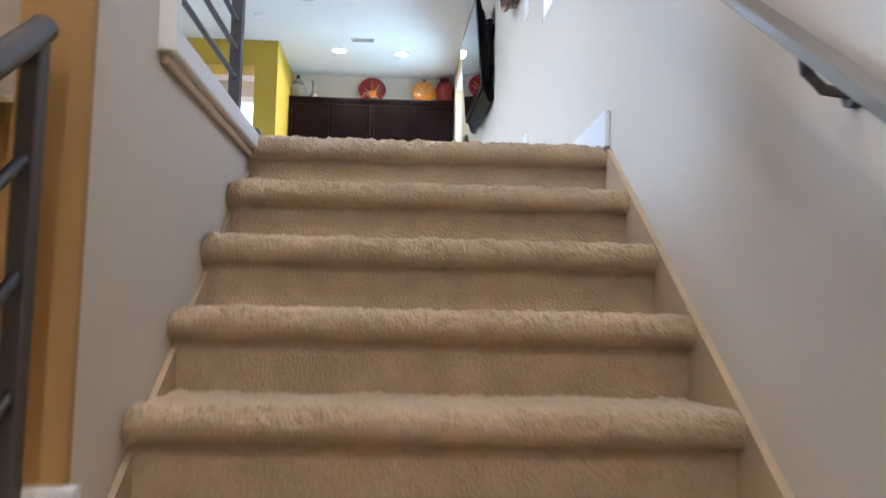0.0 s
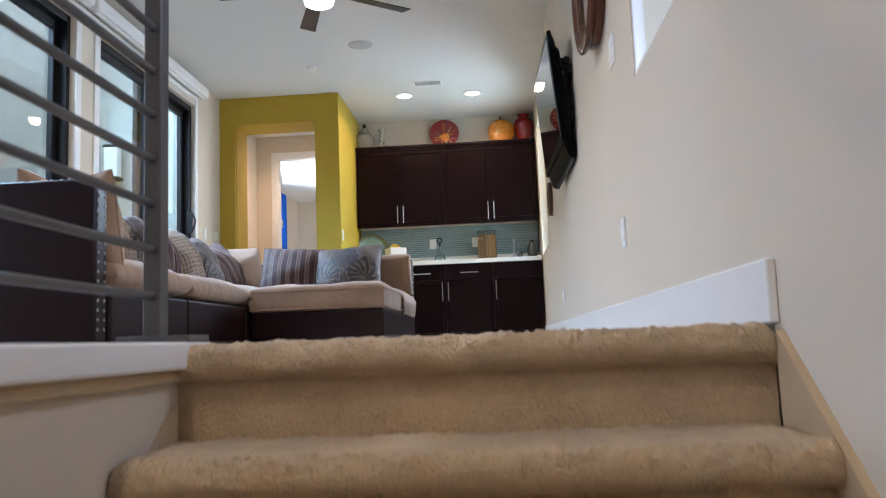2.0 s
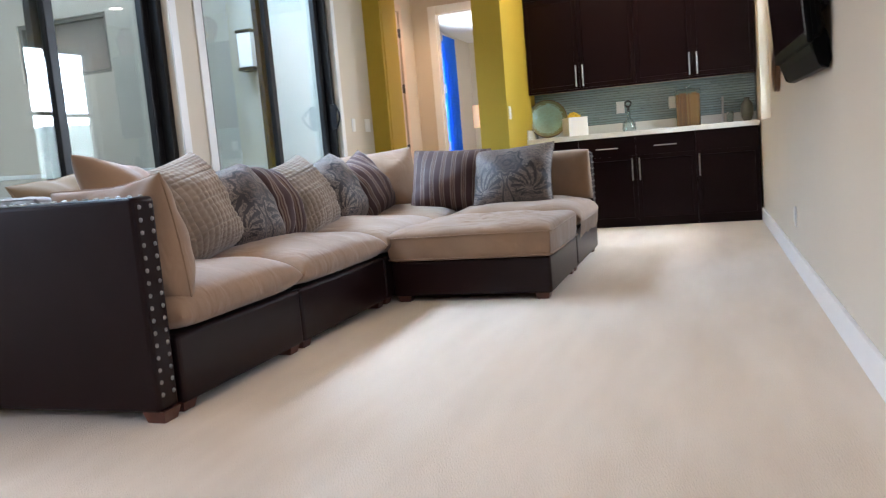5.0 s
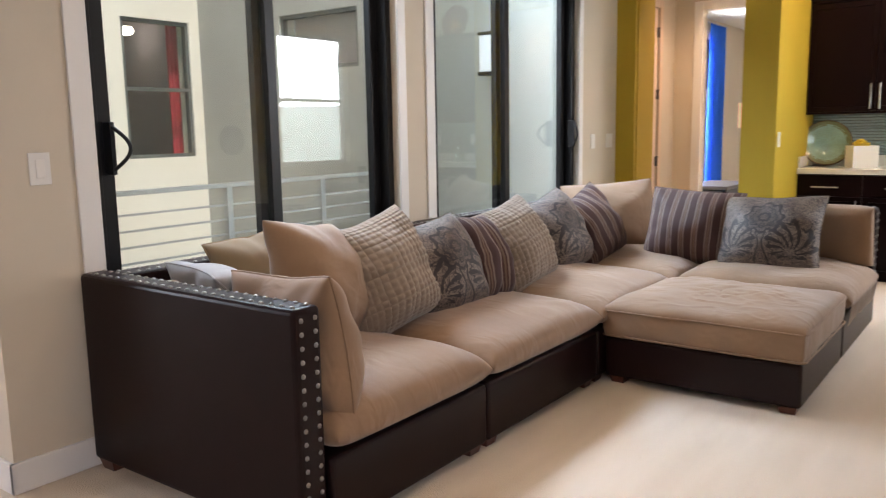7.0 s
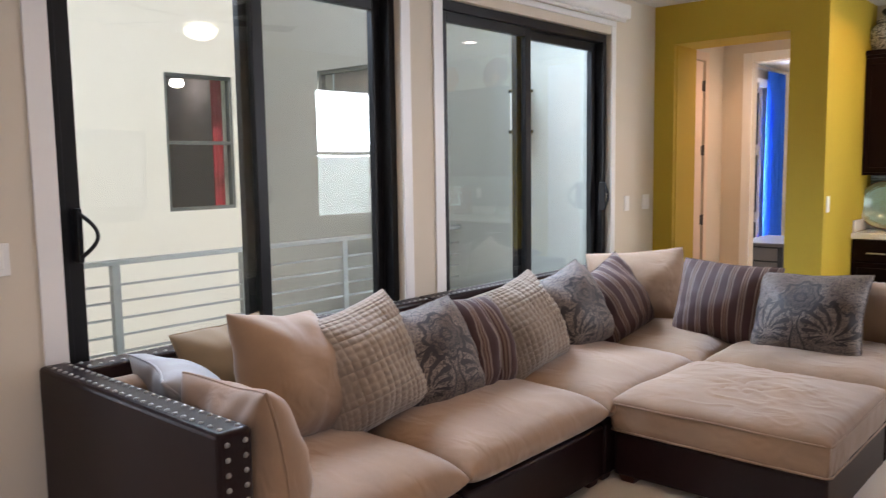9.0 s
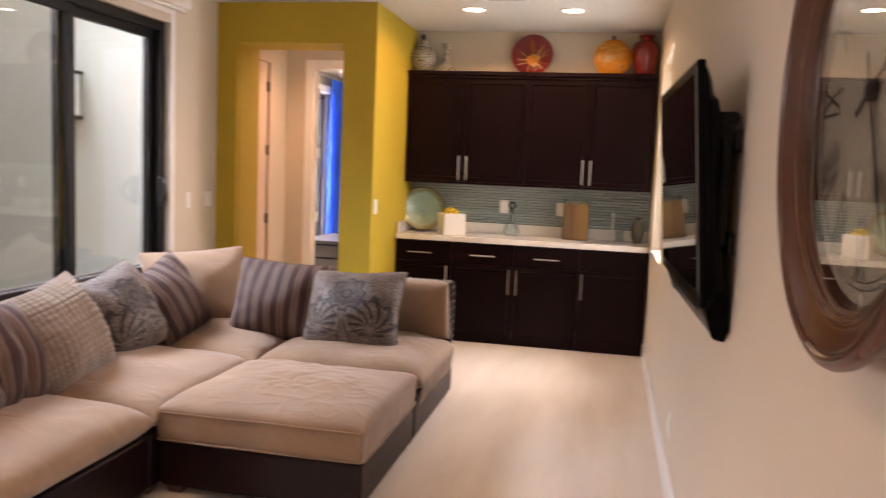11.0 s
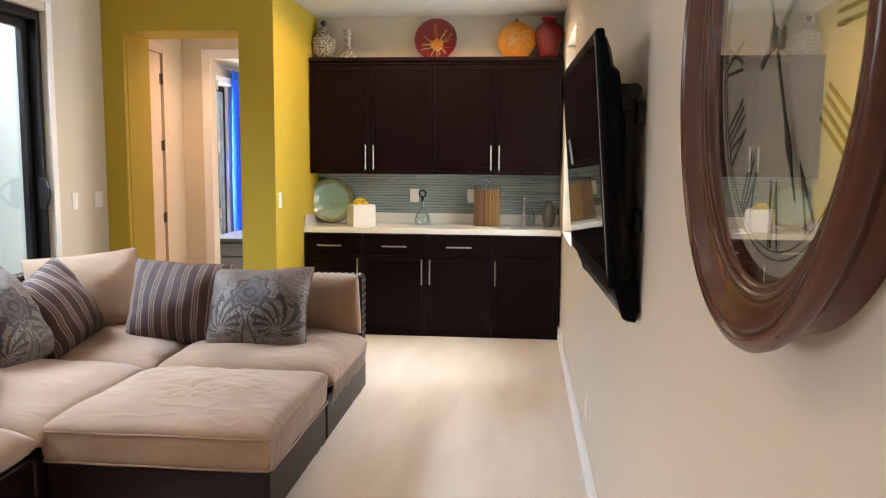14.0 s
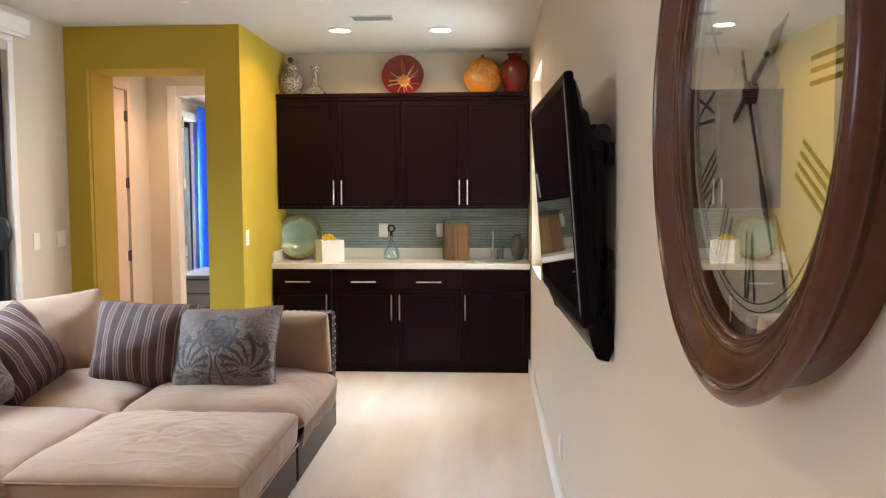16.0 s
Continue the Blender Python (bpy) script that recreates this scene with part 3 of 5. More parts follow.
# lower railing, rising with the stairs to the end of the half wall
low = thing("lower_railing", (-0.44, 1.4, -0.97), "painted steel railing rising with the lower stairs", "railing")
SL = RISE / GO
for name, dz, r in (("top_rail", 0.83, 0.021), ("bar", 0.66, 0.009), ("bar", 0.5, 0.009), ("bar", 0.34, 0.009), ("bar", 0.18, 0.009)):
    bm = bmesh.new()
    tube(bm, [(-0.44, 1.39, -0.985 + dz), (-0.44, -1.2, -0.985 + dz - 2.59 * SL)], r, 10)
    part(name, bm, PEWTER, low, "", True)
for y in (1.37, 0.2, -1.1):
    bm = bmesh.new()
    z = -0.985 + (y - 1.39) * SL
    box(bm, -0.455, -0.425, y - 0.015, y + 0.015, z - 0.25, z + 0.82, 0.003)
    part("post", bm, PEWTER, low)

RAILMETAL = material("brown_bronze_rail", (0.3, 0.26, 0.22), 0.32, 0.75, vary=0.12, big=4, bump=0.03)
# wall handrail
hr = thing("handrail", (0.64, 1.3, -0.2), "flat bronze metal handrail on brackets along the stair wall", "handrail")
z0 = lambda y: -0.0225 + (y - 1.5) * SL
bm = box(bmesh.new(), 0.618, 0.66, -1.6, 2.85, -0.026, 0.0, 0.003)
for v in bm.verts:
    v.co.z += z0(v.co.y)
part("rail", bm, RAILMETAL, hr, "flat bronze bar")
for y in (-0.9, 0.25, 1.34, 2.4):
    bm = bmesh.new()
    tube(bm, [(0.64, y, z0(y) - 0.025), (0.645, y, z0(y) - 0.055), (0.67, y, z0(y) - 0.08), (0.719, y, z0(y) - 0.085)], 0.009, 8)
    cyl(bm, (0.706, y, z0(y) - 0.085), (0.72, y, z0(y) - 0.085), 0.02)
    part("bracket", bm, PEWTER, hr, "steel bracket", True)

# ---- courtyard outside the sliding doors ----
setting("facade_west", wall("x", -8.0, -7.77, -3, 9.2, -3, 6.2, ((7.98, 8.84, 1.04, 2.56),)), STUCCO, "sunlit cream stucco wall across the courtyard", "facade")
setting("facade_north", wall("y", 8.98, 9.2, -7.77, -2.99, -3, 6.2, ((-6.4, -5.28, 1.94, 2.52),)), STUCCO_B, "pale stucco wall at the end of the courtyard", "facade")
bm = bmesh.new()
box(bm, -60, 60, -60, 60, -3.3, -3.0)
setting("ground", bm, STUCCO_B, "pale courtyard paving", "ground")
bm = bmesh.new()
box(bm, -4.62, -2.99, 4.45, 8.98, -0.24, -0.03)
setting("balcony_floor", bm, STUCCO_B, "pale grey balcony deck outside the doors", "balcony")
setting("facade_upper", wall("x", -3.0, -2.99, 4.45, 8.98, ZC + 0.2, 6.2), STUCCO, "stucco wall above the sliding doors", "facade")
# interior dimness and the courtyard's reflection are put into this wall colour
DARK = material("painted_dim_wall", (0.34, 0.29, 0.32), 0.8)
RED = material("red_curtain", (0.5, 0.03, 0.05), 0.8)
GREYF = material("grey_window_frame", (0.14, 0.15, 0.14), 0.5, 0.2)
framed_window(4, -7.86, -7.79, 7.98, 8.84, 1.04, 2.56, "grey-framed sash window in the facade across the court", GREYF)
framed_window(5, -6.4, -5.28, 9.0, 9.06, 1.94, 2.52, "small dark high window in the end wall", GREYF, False)
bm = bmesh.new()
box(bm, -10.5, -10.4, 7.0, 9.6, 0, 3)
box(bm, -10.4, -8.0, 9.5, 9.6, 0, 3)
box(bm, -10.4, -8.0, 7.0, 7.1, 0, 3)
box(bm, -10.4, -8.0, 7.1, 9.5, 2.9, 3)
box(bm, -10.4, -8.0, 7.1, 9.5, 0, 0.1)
setting("backdrop_room", bm, DARK, "room shell behind the facade window, dimness put into its colour", "room")
bm = bmesh.new()
for i in range(7):
    cyl(bm, (-8.1 + 0.012 * (i % 2), 8.78 + 0.03 * i, 1.0), (-8.1 + 0.012 * (i % 2), 8.78 + 0.03 * i, 2.6), 0.02)
solid("red_curtain", bm, RED, "red curtain hanging inside the facade window", "curtain", smooth=True)
bm = bmesh.new()
lathe(bm, [(0.08, 2.86), (0.1, 2.81), (0.08, 2.77), (0.02, 2.75)], (-9.6, 9.2, -0.15), 20)
solid("flush_lamp", bm, glow("far_lamp", (1, 0.9, 0.75), 20), "small lit ceiling lamp in the room across the court", "lamp", smooth=True)
# one flat sheet, coloured for the unlit room behind the small window
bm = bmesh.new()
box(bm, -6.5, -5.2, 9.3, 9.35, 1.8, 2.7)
setting("backdrop_dim_sheet", bm, DARK, "flat sheet behind the small window, coloured as its dim interior", "room")

brail = thing("balcony_railing", (-4.45, 6.6, 0), "pale grey metal balcony railing with slim horizontal bars", "railing")
for i in range(5):
    y = 4.78 + 0.93 * i
    bm = bmesh.new()
    box(bm, -4.475, -4.425, y - 0.025, y + 0.025, -0.03, 0.925, 0.003)
    part("post", bm, ALU, brail)
bm = bmesh.new()
box(bm, -4.485, -4.415, 4.47, 8.97, 0.925, 0.955, 0.004)
part("top_rail", bm, ALU, brail)
for i in range(8):
    bm = bmesh.new()
    z = 0.8 - 0.105 * i
    box(bm, -4.458, -4.442, 4.47, 8.97, z - 0.007, z + 0.007)
    part("bar", bm, ALU, brail)

sc = thing("wall_sconce", (-3.69, 8.98, 1.95), "grey outdoor wall lantern with a frosted panel", "wall lamp")
bm = bmesh.new()
box(bm, -3.77, -3.61, 8.84, 8.979, 2.1, 2.125, 0.004)
box(bm, -3.77, -3.61, 8.84, 8.979, 1.76, 1.79, 0.004)
box(bm, -3.72, -3.659, 8.955, 8.979, 1.79, 2.1)
part("bracket", bm, BLACK, sc)
bm = bmesh.new()
box(bm, -3.76, -3.62, 8.85, 8.953, 1.791, 2.099, 0.006)
part("diffuser", bm, PLASTIC, sc, "frosted white diffuser")

bm = bmesh.new()
box(bm, 2.6, 2.62, 7.0, 12.5, -1.0, 4.5)
setting("backdrop_east", bm, glow("bright_overcast", (0.88, 0.97, 1.0), 5.0), "bright open daylight beyond the bar window", "backdrop")

# ---- hall and bedroom things ----
hd = thing("door_3", (-2.92, 10.37, 0), "closed pale painted hall door with three hinges", "door", "", "structure")
bm = bmesh.new()
box(bm, -2.945, -2.905, 9.985, 10.742, 0.01, 2.435, 0.002)
part("door_leaf", bm, DOOR, hd)
for z in (0.95, 1.61, 2.21):
    bm = bmesh.new()
    cyl(bm, (-2.893, 10.75, z - 0.05), (-2.893, 10.75, z + 0.05), 0.009)
    box(bm, -2.905, -2.897, 10.72, 10.78, z - 0.045, z + 0.045)
    part("hinge", bm, PEWTER, hd, "dark steel hinge", True)
bd = thing("door_4", (-2.6, 11.4, 0), "white bedroom door standing open into the bedroom", "door", "", "structure")
bm = bmesh.new()
box(bm, -0.02, 0.02, 0.0, 0.8, 0.01, 2.43, 0.002)
bm.transform(pose(-2.66, 11.34, 0, 0, 0, 32))
part("door_leaf", bm, TRIM, bd)
for z in (0.95, 1.61, 2.21):
    bm = bmesh.new()
    cyl(bm, (-2.6, 11.325, z - 0.05), (-2.6, 11.325, z + 0.05), 0.009)
    part("hinge", bm, STEEL, bd, "steel hinge", True)


def curtain(y0, y1, x, z0, z1):
    bm = bmesh.new()
    n = 90
    cols = []
    for i in range(n + 1):
        y = y0 + (y1 - y0) * i / n
        f = math.sin(i * 0.62) * 0.035
        cols.append([bm.verts.new((x + f * (0.6 + 0.5 * j / 5), y + 0.02 * math.sin(i * 0.31 + j), z0 + (z1 - z0) * (1 - j / 5))) for j in range(6)])
    for a, b in zip(cols, cols[1:]):
        for j in range(5):
            bm.faces.new((a[j], b[j], b[j + 1], a[j + 1]))
    bmesh.ops.solidify(bm, geom=list(bm.faces), thickness=0.004)
    return bm


cu = thing("curtain", (-3.49, 14.4, 0), "royal blue curtain hanging from a rod by the bedroom window", "curtain")
part("cloth", curtain(14.1, 14.75, -3.49, 0.03, 2.66), BLUE, cu, "", True)
bm = bmesh.new()
cyl(bm, (-3.49, 11.8, 2.67), (-3.49, 14.85, 2.67), 0.012)
part("rod", bm, STEEL, cu, "", True)
bm = bmesh.new()
box(bm, -3.6, -3.53, 12.2, 14.26, 2.46, 2.57, 0.02)
solid("bedroom_shade", bm, TRIM, "white rolled shade above the bedroom window", "roller shade", smooth=True)
dr = thing("dresser", (-2.95, 13.1, 0), "dark grey dresser with a pale top in the bedroom", "dresser")
bm = bmesh.new()
box(bm, -3.25, -2.75, 12.6, 13.6, 0, 0.53, 0.005)
part("body", bm, BLACK, dr)
bm = bmesh.new()
box(bm, -3.27, -2.73, 12.58, 13.62, 0.53, 0.57, 0.005)
part("top", bm, PEWTER, dr)
for i in range(3):
    bm = bmesh.new()
    box(bm, -3.2, -2.8, 12.583, 12.6, 0.05 + 0.16 * i, 0.19 + 0.16 * i, 0.004)
    part("drawer", bm, PEWTER, dr)
fl = thing("floor_lamp", (-3.1, 14.9, 0), "tripod floor lamp with a lit cylinder shade in the bedroom", "floor lamp")
for a in (90, 210, 330):
    bm = bmesh.new()
    cyl(bm, (-3.1 + 0.25 * math.cos(radians(a)), 14.9 + 0.25 * math.sin(radians(a)), 0), (-3.1, 14.9, 1.25), 0.012)
    part("leg", bm, TRIM, fl, "", True)
bm = bmesh.new()
lathe(bm, [(0.2, 1.25), (0.2, 1.6), (0.195, 1.6), (0.195, 1.25)], (-3.1, 14.9, 0), 32, None, False)
part("shade", bm, LAMPSHADE, fl, "", True)

# ---- sectional sofa ----
SX0, SX1, EX = -2.76, -1.56, -0.6
SY = (4.7, 5.6, 6.62, 7.62, 8.65)


def pad(bm, x0, x1, y0, y1, z0, z1, crown=0.03, n=44, sharp=9, rumple=0.012, seed=0.0, seam=0.42, boxy=False, tuft=None):
    """A stuffed cushion: soft box with a crowned, slightly rumpled top."""
    cx, cy, zm = (x0 + x1) / 2, (y0 + y1) / 2, z0 + (z1 - z0) * seam
    s = [math.sin(math.pi / 2 * (2 * i / n - 1)) for i in range(n + 1)]

    def rim(u, up):
        return max(0.0, 1 - abs(u) ** 60) ** 0.2 if boxy and up < 0 else max(0.0, 1 - abs(u) ** sharp) ** 0.45
    layers = []
    for up in (1, -1):
        rows = []
        for u in s:
            row = []
            for v in s:
                h = rim(u, up) * rim(v, up)
                top = (z1 - zm + crown * (1 - u * u) * (1 - v * v)) if up > 0 else (zm - z0)
                bulge = 1 + 0.012 * math.cos(u * 1.5) * math.cos(v * 1.5)
                p = Vector((cx + u * (x1 - x0) / 2 * bulge, cy + v * (y1 - y0) / 2 * bulge, zm + up * h * top))
                if up > 0:
                    q = p + 0.06 * noise.noise_vector(p * 3 + Vector((seed, 0, 0)))
                    crease = max(0.0, 1 - 5 * abs(noise.noise(q * 7 + Vector((0, seed, 0))))) * max(0.0, 0.3 + noise.noise(q * 2.2 + Vector((seed, seed, 0))))
                    p.z += rumple * h * (1.1 * noise.noise(p * 3.5 + Vector((seed, 0, 0))) + 0.9 * crease)
                    if tuft:
                        tx, ty = p.x - tuft[0], p.y - tuft[1]
                        tr, ta = math.hypot(tx, ty), math.atan2(ty, tx)
                        star = max(0.0, math.cos(ta * 6 + 5.0 * noise.noise(Vector((tx * 9, ty * 9, 1.7))))) ** 2
                        p.z -= 0.008 * math.exp(-(tr / 0.09) ** 2) + 0.01 * star * math.exp(-((tr - 0.07) / 0.075) ** 2)
                elif boxy:
                    p += Vector((1, 1, 0)) * 0.006 * noise.noise(Vector((p.x * 9, p.y * 9, p.z * 5)) + Vector((seed, 0, 0)))
                row.append(bm.verts.new(p))
            rows.append(row)
        layers.append(rows)
        for a, b in zip(rows, rows[1:]):
            for j in range(n):
                f = (a[j], b[j], b[j + 1], a[j + 1])
                bm.faces.new(f if up > 0 else tuple(reversed(f)))
    bmesh.ops.remove_doubles(bm, verts=bm.verts, dist=1e-5)
    return bm


def rounded_loop(x0, x1, y0, y1, z, r=0.05, n=6, sag=0.0):
    pts = []
    for cx, cy, a0 in ((x1 - r, y1 - r, 0), (x0 + r, y1 - r, 90), (x0 + r, y0 + r, 180), (x1 - r, y0 + r, 270)):
        pts += [(cx + r * math.cos(radians(a0 + 90 * i / n)), cy + r * math.sin(radians(a0 + 90 * i / n)), z) for i in range(n + 1)]
    out = []
    for p, q in zip(pts, pts[1:] + pts[:1]):
        p, q = Vector(p), Vector(q)
        k = max(1, int((q - p).length / 0.06))
        out += [p.lerp(q, i / k) for i in range(k)]
    return [v + Vector((0, 0, sag * noise.noise(v * 4))) for v in out]


def feet(parent, x0, x1, y0, y1):
    for x in (x0 + 0.06, x1 - 0.06):
        for y in (y0 + 0.06, y1 - 0.06):
            bm = bmesh.new()
            bmesh.ops.create_cone(bm, cap_ends=True, segments=4, radius1=0.046, radius2=0.06, depth=0.04, matrix=pose(x, y, 0.02, 0, 0, 45))
            part("foot", bm, FOOT, parent, "reddish wooden block foot")


def leather(name, parent, x0, x1, y0, y1, z0, z1, bevel=0.016, label=""):
    bm = box(bmesh.new(), x0, x1, y0, y1, z0, z1, bevel, 3)
    return part(name, bm, LEATHER, parent, label, True)


bm = bmesh.new()
bmesh.ops.create_uvsphere(bm, u_segments=8, v_segments=6, radius=0.0085)
bmesh.ops.scale(bm, vec=(1, 1, 0.6), verts=bm.verts)
stud_mesh = mesh_of("nail_head", bm, STUD, True)


def nail_row(parent, a, b, normal, step=0.043):
    a, b = Vector(a), Vector(b)
    k = int((b - a).length / step)
    turn = Vector(normal).to_track_quat("Z", "Y").to_matrix().to_4x4()
    for i in range(k + 1):
        ob = new("nail_head", stud_mesh)
        ob.parent = parent
        ob.matrix_local = Matrix.Translation(a.lerp(b, i / k) - origin(parent)) @ turn


def sofa_unit(y0, y1, label):
    u = thing("sofa_unit", ((SX0 + SX1) / 2, (y0 + y1) / 2, 0), label, "sofa", "sectional sofa units")
    leather("base", u, SX0 + 0.005, SX1, y0 + 0.004, y1 - 0.004, 0.036, 0.285)
    back = leather("backrest", u, SX0, SX0 + 0.13, y0 + 0.003, y1 - 0.003, 0.287, 0.775)
    for x in (SX0 + 0.03, SX0 + 0.1):
        nail_row(back, (x, y0 + 0.03, 0.776), (x, y1 - 0.03, 0.776), (0, 0, 1))
    part("seat_cushion", pad(bmesh.new(), SX0 + 0.14, SX1 + 0.03, y0 + 0.006, y1 - 0.006, 0.282, 0.445, 0.045, seed=y0), CLOTH, u, "tan microsuede seat cushion", True)
    bm = pad(bmesh.new(), -0.2, 0.2, y0 + 0.02, y1 - 0.02, -0.1, 0.1, 0.05, 18, seed=y1)
    bm.transform(Matrix.Translation((SX0 + 0.25, 0, 0.545)) @ pose(0, 0, 0, 0, 72, 0))
    part("back_cushion", bm, CLOTH, u, "tan microsuede back cushion", True)
    feet(u, SX0, SX1, y0, y1)
    return u


u1 = sofa_unit(SY[0], SY[1], "dark leather sofa end unit with tan seat and studded arm")
arm = leather("arm", u1, SX0 - 0.005, SX1 - 0.015, SY[0] - 0.115, SY[0] - 0.002, 0.04, 0.785, 0.018, "dark leather arm with two rows of nail heads")
for y in (SY[0] - 0.088, SY[0] - 0.03):
    nail_row(arm, (SX0 + 0.03, y, 0.786), (SX1 - 0.05, y, 0.786), (0, 0, 1), 0.045)
    nail_row(arm, (SX1 - 0.014, y, 0.1), (SX1 - 0.014, y, 0.75), (1, 0, 0), 0.042)
for x in (SX0 + 0.06, SX1 - 0.05):
    bm = bmesh.new()
    bmesh.ops.create_cone(bm, cap_ends=True, segments=4, radius1=0.05, radius2=0.065, depth=0.044, matrix=pose(x, SY[0] - 0.06, 0.022, 0, 0, 45))
    part("foot", bm, FOOT, u1, "reddish wooden block foot")
sofa_unit(SY[1], SY[2], "armless dark leather sofa unit with a tan seat cushion")
sofa_unit(SY[2], SY[3], "armless dark leather sofa unit beside the ottoman")

cn = sofa_unit(SY[3], SY[4], "corner unit of the dark leather sectional sofa")
b2 = leather("backrest", cn, SX0 + 0.135, SX1 - 0.003, SY[4] - 0.13, SY[4], 0.287, 0.775)
for y in (SY[4] - 0.1, SY[4] - 0.03):
    nail_row(b2, (SX0 + 0.16, y, 0.776), (SX1 - 0.03, y, 0.776), (0, 0, 1))

en = thing("sofa_unit", ((SX1 + EX) / 2, 8.13, 0), "armless sofa unit facing the ottoman with a tan back cushion", "sofa", "sectional sofa units")
leather("base", en, SX1 + 0.004, EX, SY[3] + 0.004, SY[4], 0.036, 0.285)
b3 = leather("backrest", en, SX1 + 0.004, EX, SY[4] - 0.13, SY[4], 0.287, 0.775)
for y in (SY[4] - 0.1, SY[4] - 0.03):
    nail_row(b3, (SX1 + 0.03, y, 0.776), (EX - 0.03, y, 0.776), (0, 0, 1))
    nail_row(b3, (EX + 0.001, y, 0.32), (EX + 0.001, y, 0.74), (1, 0, 0))
part("seat_cushion", pad(bmesh.new(), SX1 + 0.01, EX + 0.035, SY[3] + 0.01, SY[4] - 0.12, 0.282, 0.44, 0.04, seed=3.3), CLOTH, en, "tan microsuede seat cushion", True)
bm = pad(bmesh.new(), SX1 + 0.03, EX + 0.012, -0.19, 0.19, -0.085, 0.085, 0.045, 20, seed=5.1)
bm.transform(Matrix.Translation((0, SY[4] - 0.235, 0.615)) @ pose(0, 0, 0, -75, 0, 0))
bc = part("back_cushion", bm, CLOTH, en, "tan microsuede back cushion", True)
bm = bmesh.new()
cols = []
for i in range(61):
    y = SY[3] + 0.03 + (SY[4] - 0.15 - SY[3]) * i / 60
    low = 0.225 + 0.02 * noise.noise(Vector((y * 4, 0, 0))) + 0.003 * math.sin(i * 0.7)
    cols.append([])
    for j in range(9):
        z = 0.37 + (low - 0.37) * j / 8
        cols[-1].append(bm.verts.new((EX + 0.03 - 0.012 * (j / 8) ** 2 + 0.009 * noise.noise(Vector((y * 14, z * 5, 2.0))) * (j / 8), y, z)))
for p, q in zip(cols, cols[1:]):
    for j in range(8):
        bm.faces.new((p[j], q[j], q[j + 1], p[j + 1]))
bmesh.ops.solidify(bm, geom=list(bm.faces), thickness=0.006)
part("cushion_skirt", bm, CLOTH, en, "puckered tan cloth hanging over the leather side", True)
feet(en, SX1, EX, SY[3], SY[4])

ot = thing("ottoman", ((SX1 + EX) / 2, 7.15, 0), "large square dark leather ottoman with a tan piped cushion", "ottoman")
OT = (SX1 + 0.012, EX - 0.002, 6.68, 7.612)
leather("base", ot, *OT, 0.036, 0.243)
oc = part("cushion", pad(bmesh.new(), OT[0] - 0.012, OT[1] + 0.012, OT[2] - 0.012, OT[3], 0.241, 0.424, 0.028, 110, 16, 0.015, 8.8, 0.78, True, (-1.12, 7.116)), CLOTH, ot, "tan microsuede box cushion", True)
for z in (0.383, 0.255):
    part("piping", tube(bmesh.new(), rounded_loop(OT[0] - 0.014, OT[1] + 0.014, OT[2] - 0.014, OT[3] + 0.002, z, 0.03, 5, 0.006), 0.0045, 6, True), CLOTH, oc, "", True)
feet(ot, *OT)

# ---- pillows ----


def pillow_bm(w, h, t, n=34, ribs=None, dent=0.0, seed=0.0):
    """A stuffed square: pinched corners, drawn-in sides, creases running in from the seams."""
    bm = bmesh.new()
    s = [math.sin(math.pi / 2 * (2 * i / n - 1)) for i in range(n + 1)]
    for up in (1, -1):
        rows = []
        for u in s:
            row = []
            for v in s:
                k = max(0.0, (1 - u ** 4) * (1 - v ** 4)) ** 0.5
                x = w / 2 * u * (1 - 0.07 * (1 - v * v) * abs(u) ** 2)
                z = h / 2 * v * (1 - 0.07 * (1 - u * u) * abs(v) ** 2)
                corner = (abs(u) * abs(v)) ** 4
                x, z = x * (1 - 0.02 * corner), z * (1 - 0.02 * corner)
                d = t / 2 * k * (0.72 + 0.42 * (1 - u * u) * (1 - v * v))
                d *= 1 - 0.35 * max(0, v) * (1 - u * u) * 0.5 + 0.16 * max(0, -v)
                d += 0.03 * k * noise.noise(Vector((u * 1.6 + seed, v * 1.6, up * 3.0)))
                ang = math.atan2(v, u)
                rim = max(abs(u), abs(v))
                d += 0.007 * k ** 0.5 * rim ** 2 * math.sin(ang * 11 + seed + 2 * noise.noise(Vector((u * 2, v * 2, seed))))
                if dent:
                    d -= dent * 0.5 * t * math.exp(-(u - 0.1) ** 2 * 30) * k * up
                if ribs:
                    d += 0.011 * k ** 0.4 * abs(math.sin(math.asin(v) * ribs) * math.sin(math.asin(u) * ribs)) ** 0.6
                bow = 0.03 * (u * u + v * v - 0.6)
                sag = -0.02 * h * (1 - abs(u)) * (1 + noise.noise(Vector((seed, u * 1.5, 0)))) if v > 0 else 0
                row.append(bm.verts.new((x, -up * d + bow, z + sag * v)))
            rows.append(row)
        for a, b in zip(rows, rows[1:]):
            for j in range(n):
                f = (a[j], b[j], b[j + 1], a[j + 1])
                bm.faces.new(f if up > 0 else tuple(reversed(f)))
    bmesh.ops.remove_doubles(bm, verts=bm.verts, dist=1e-5)
    return bm


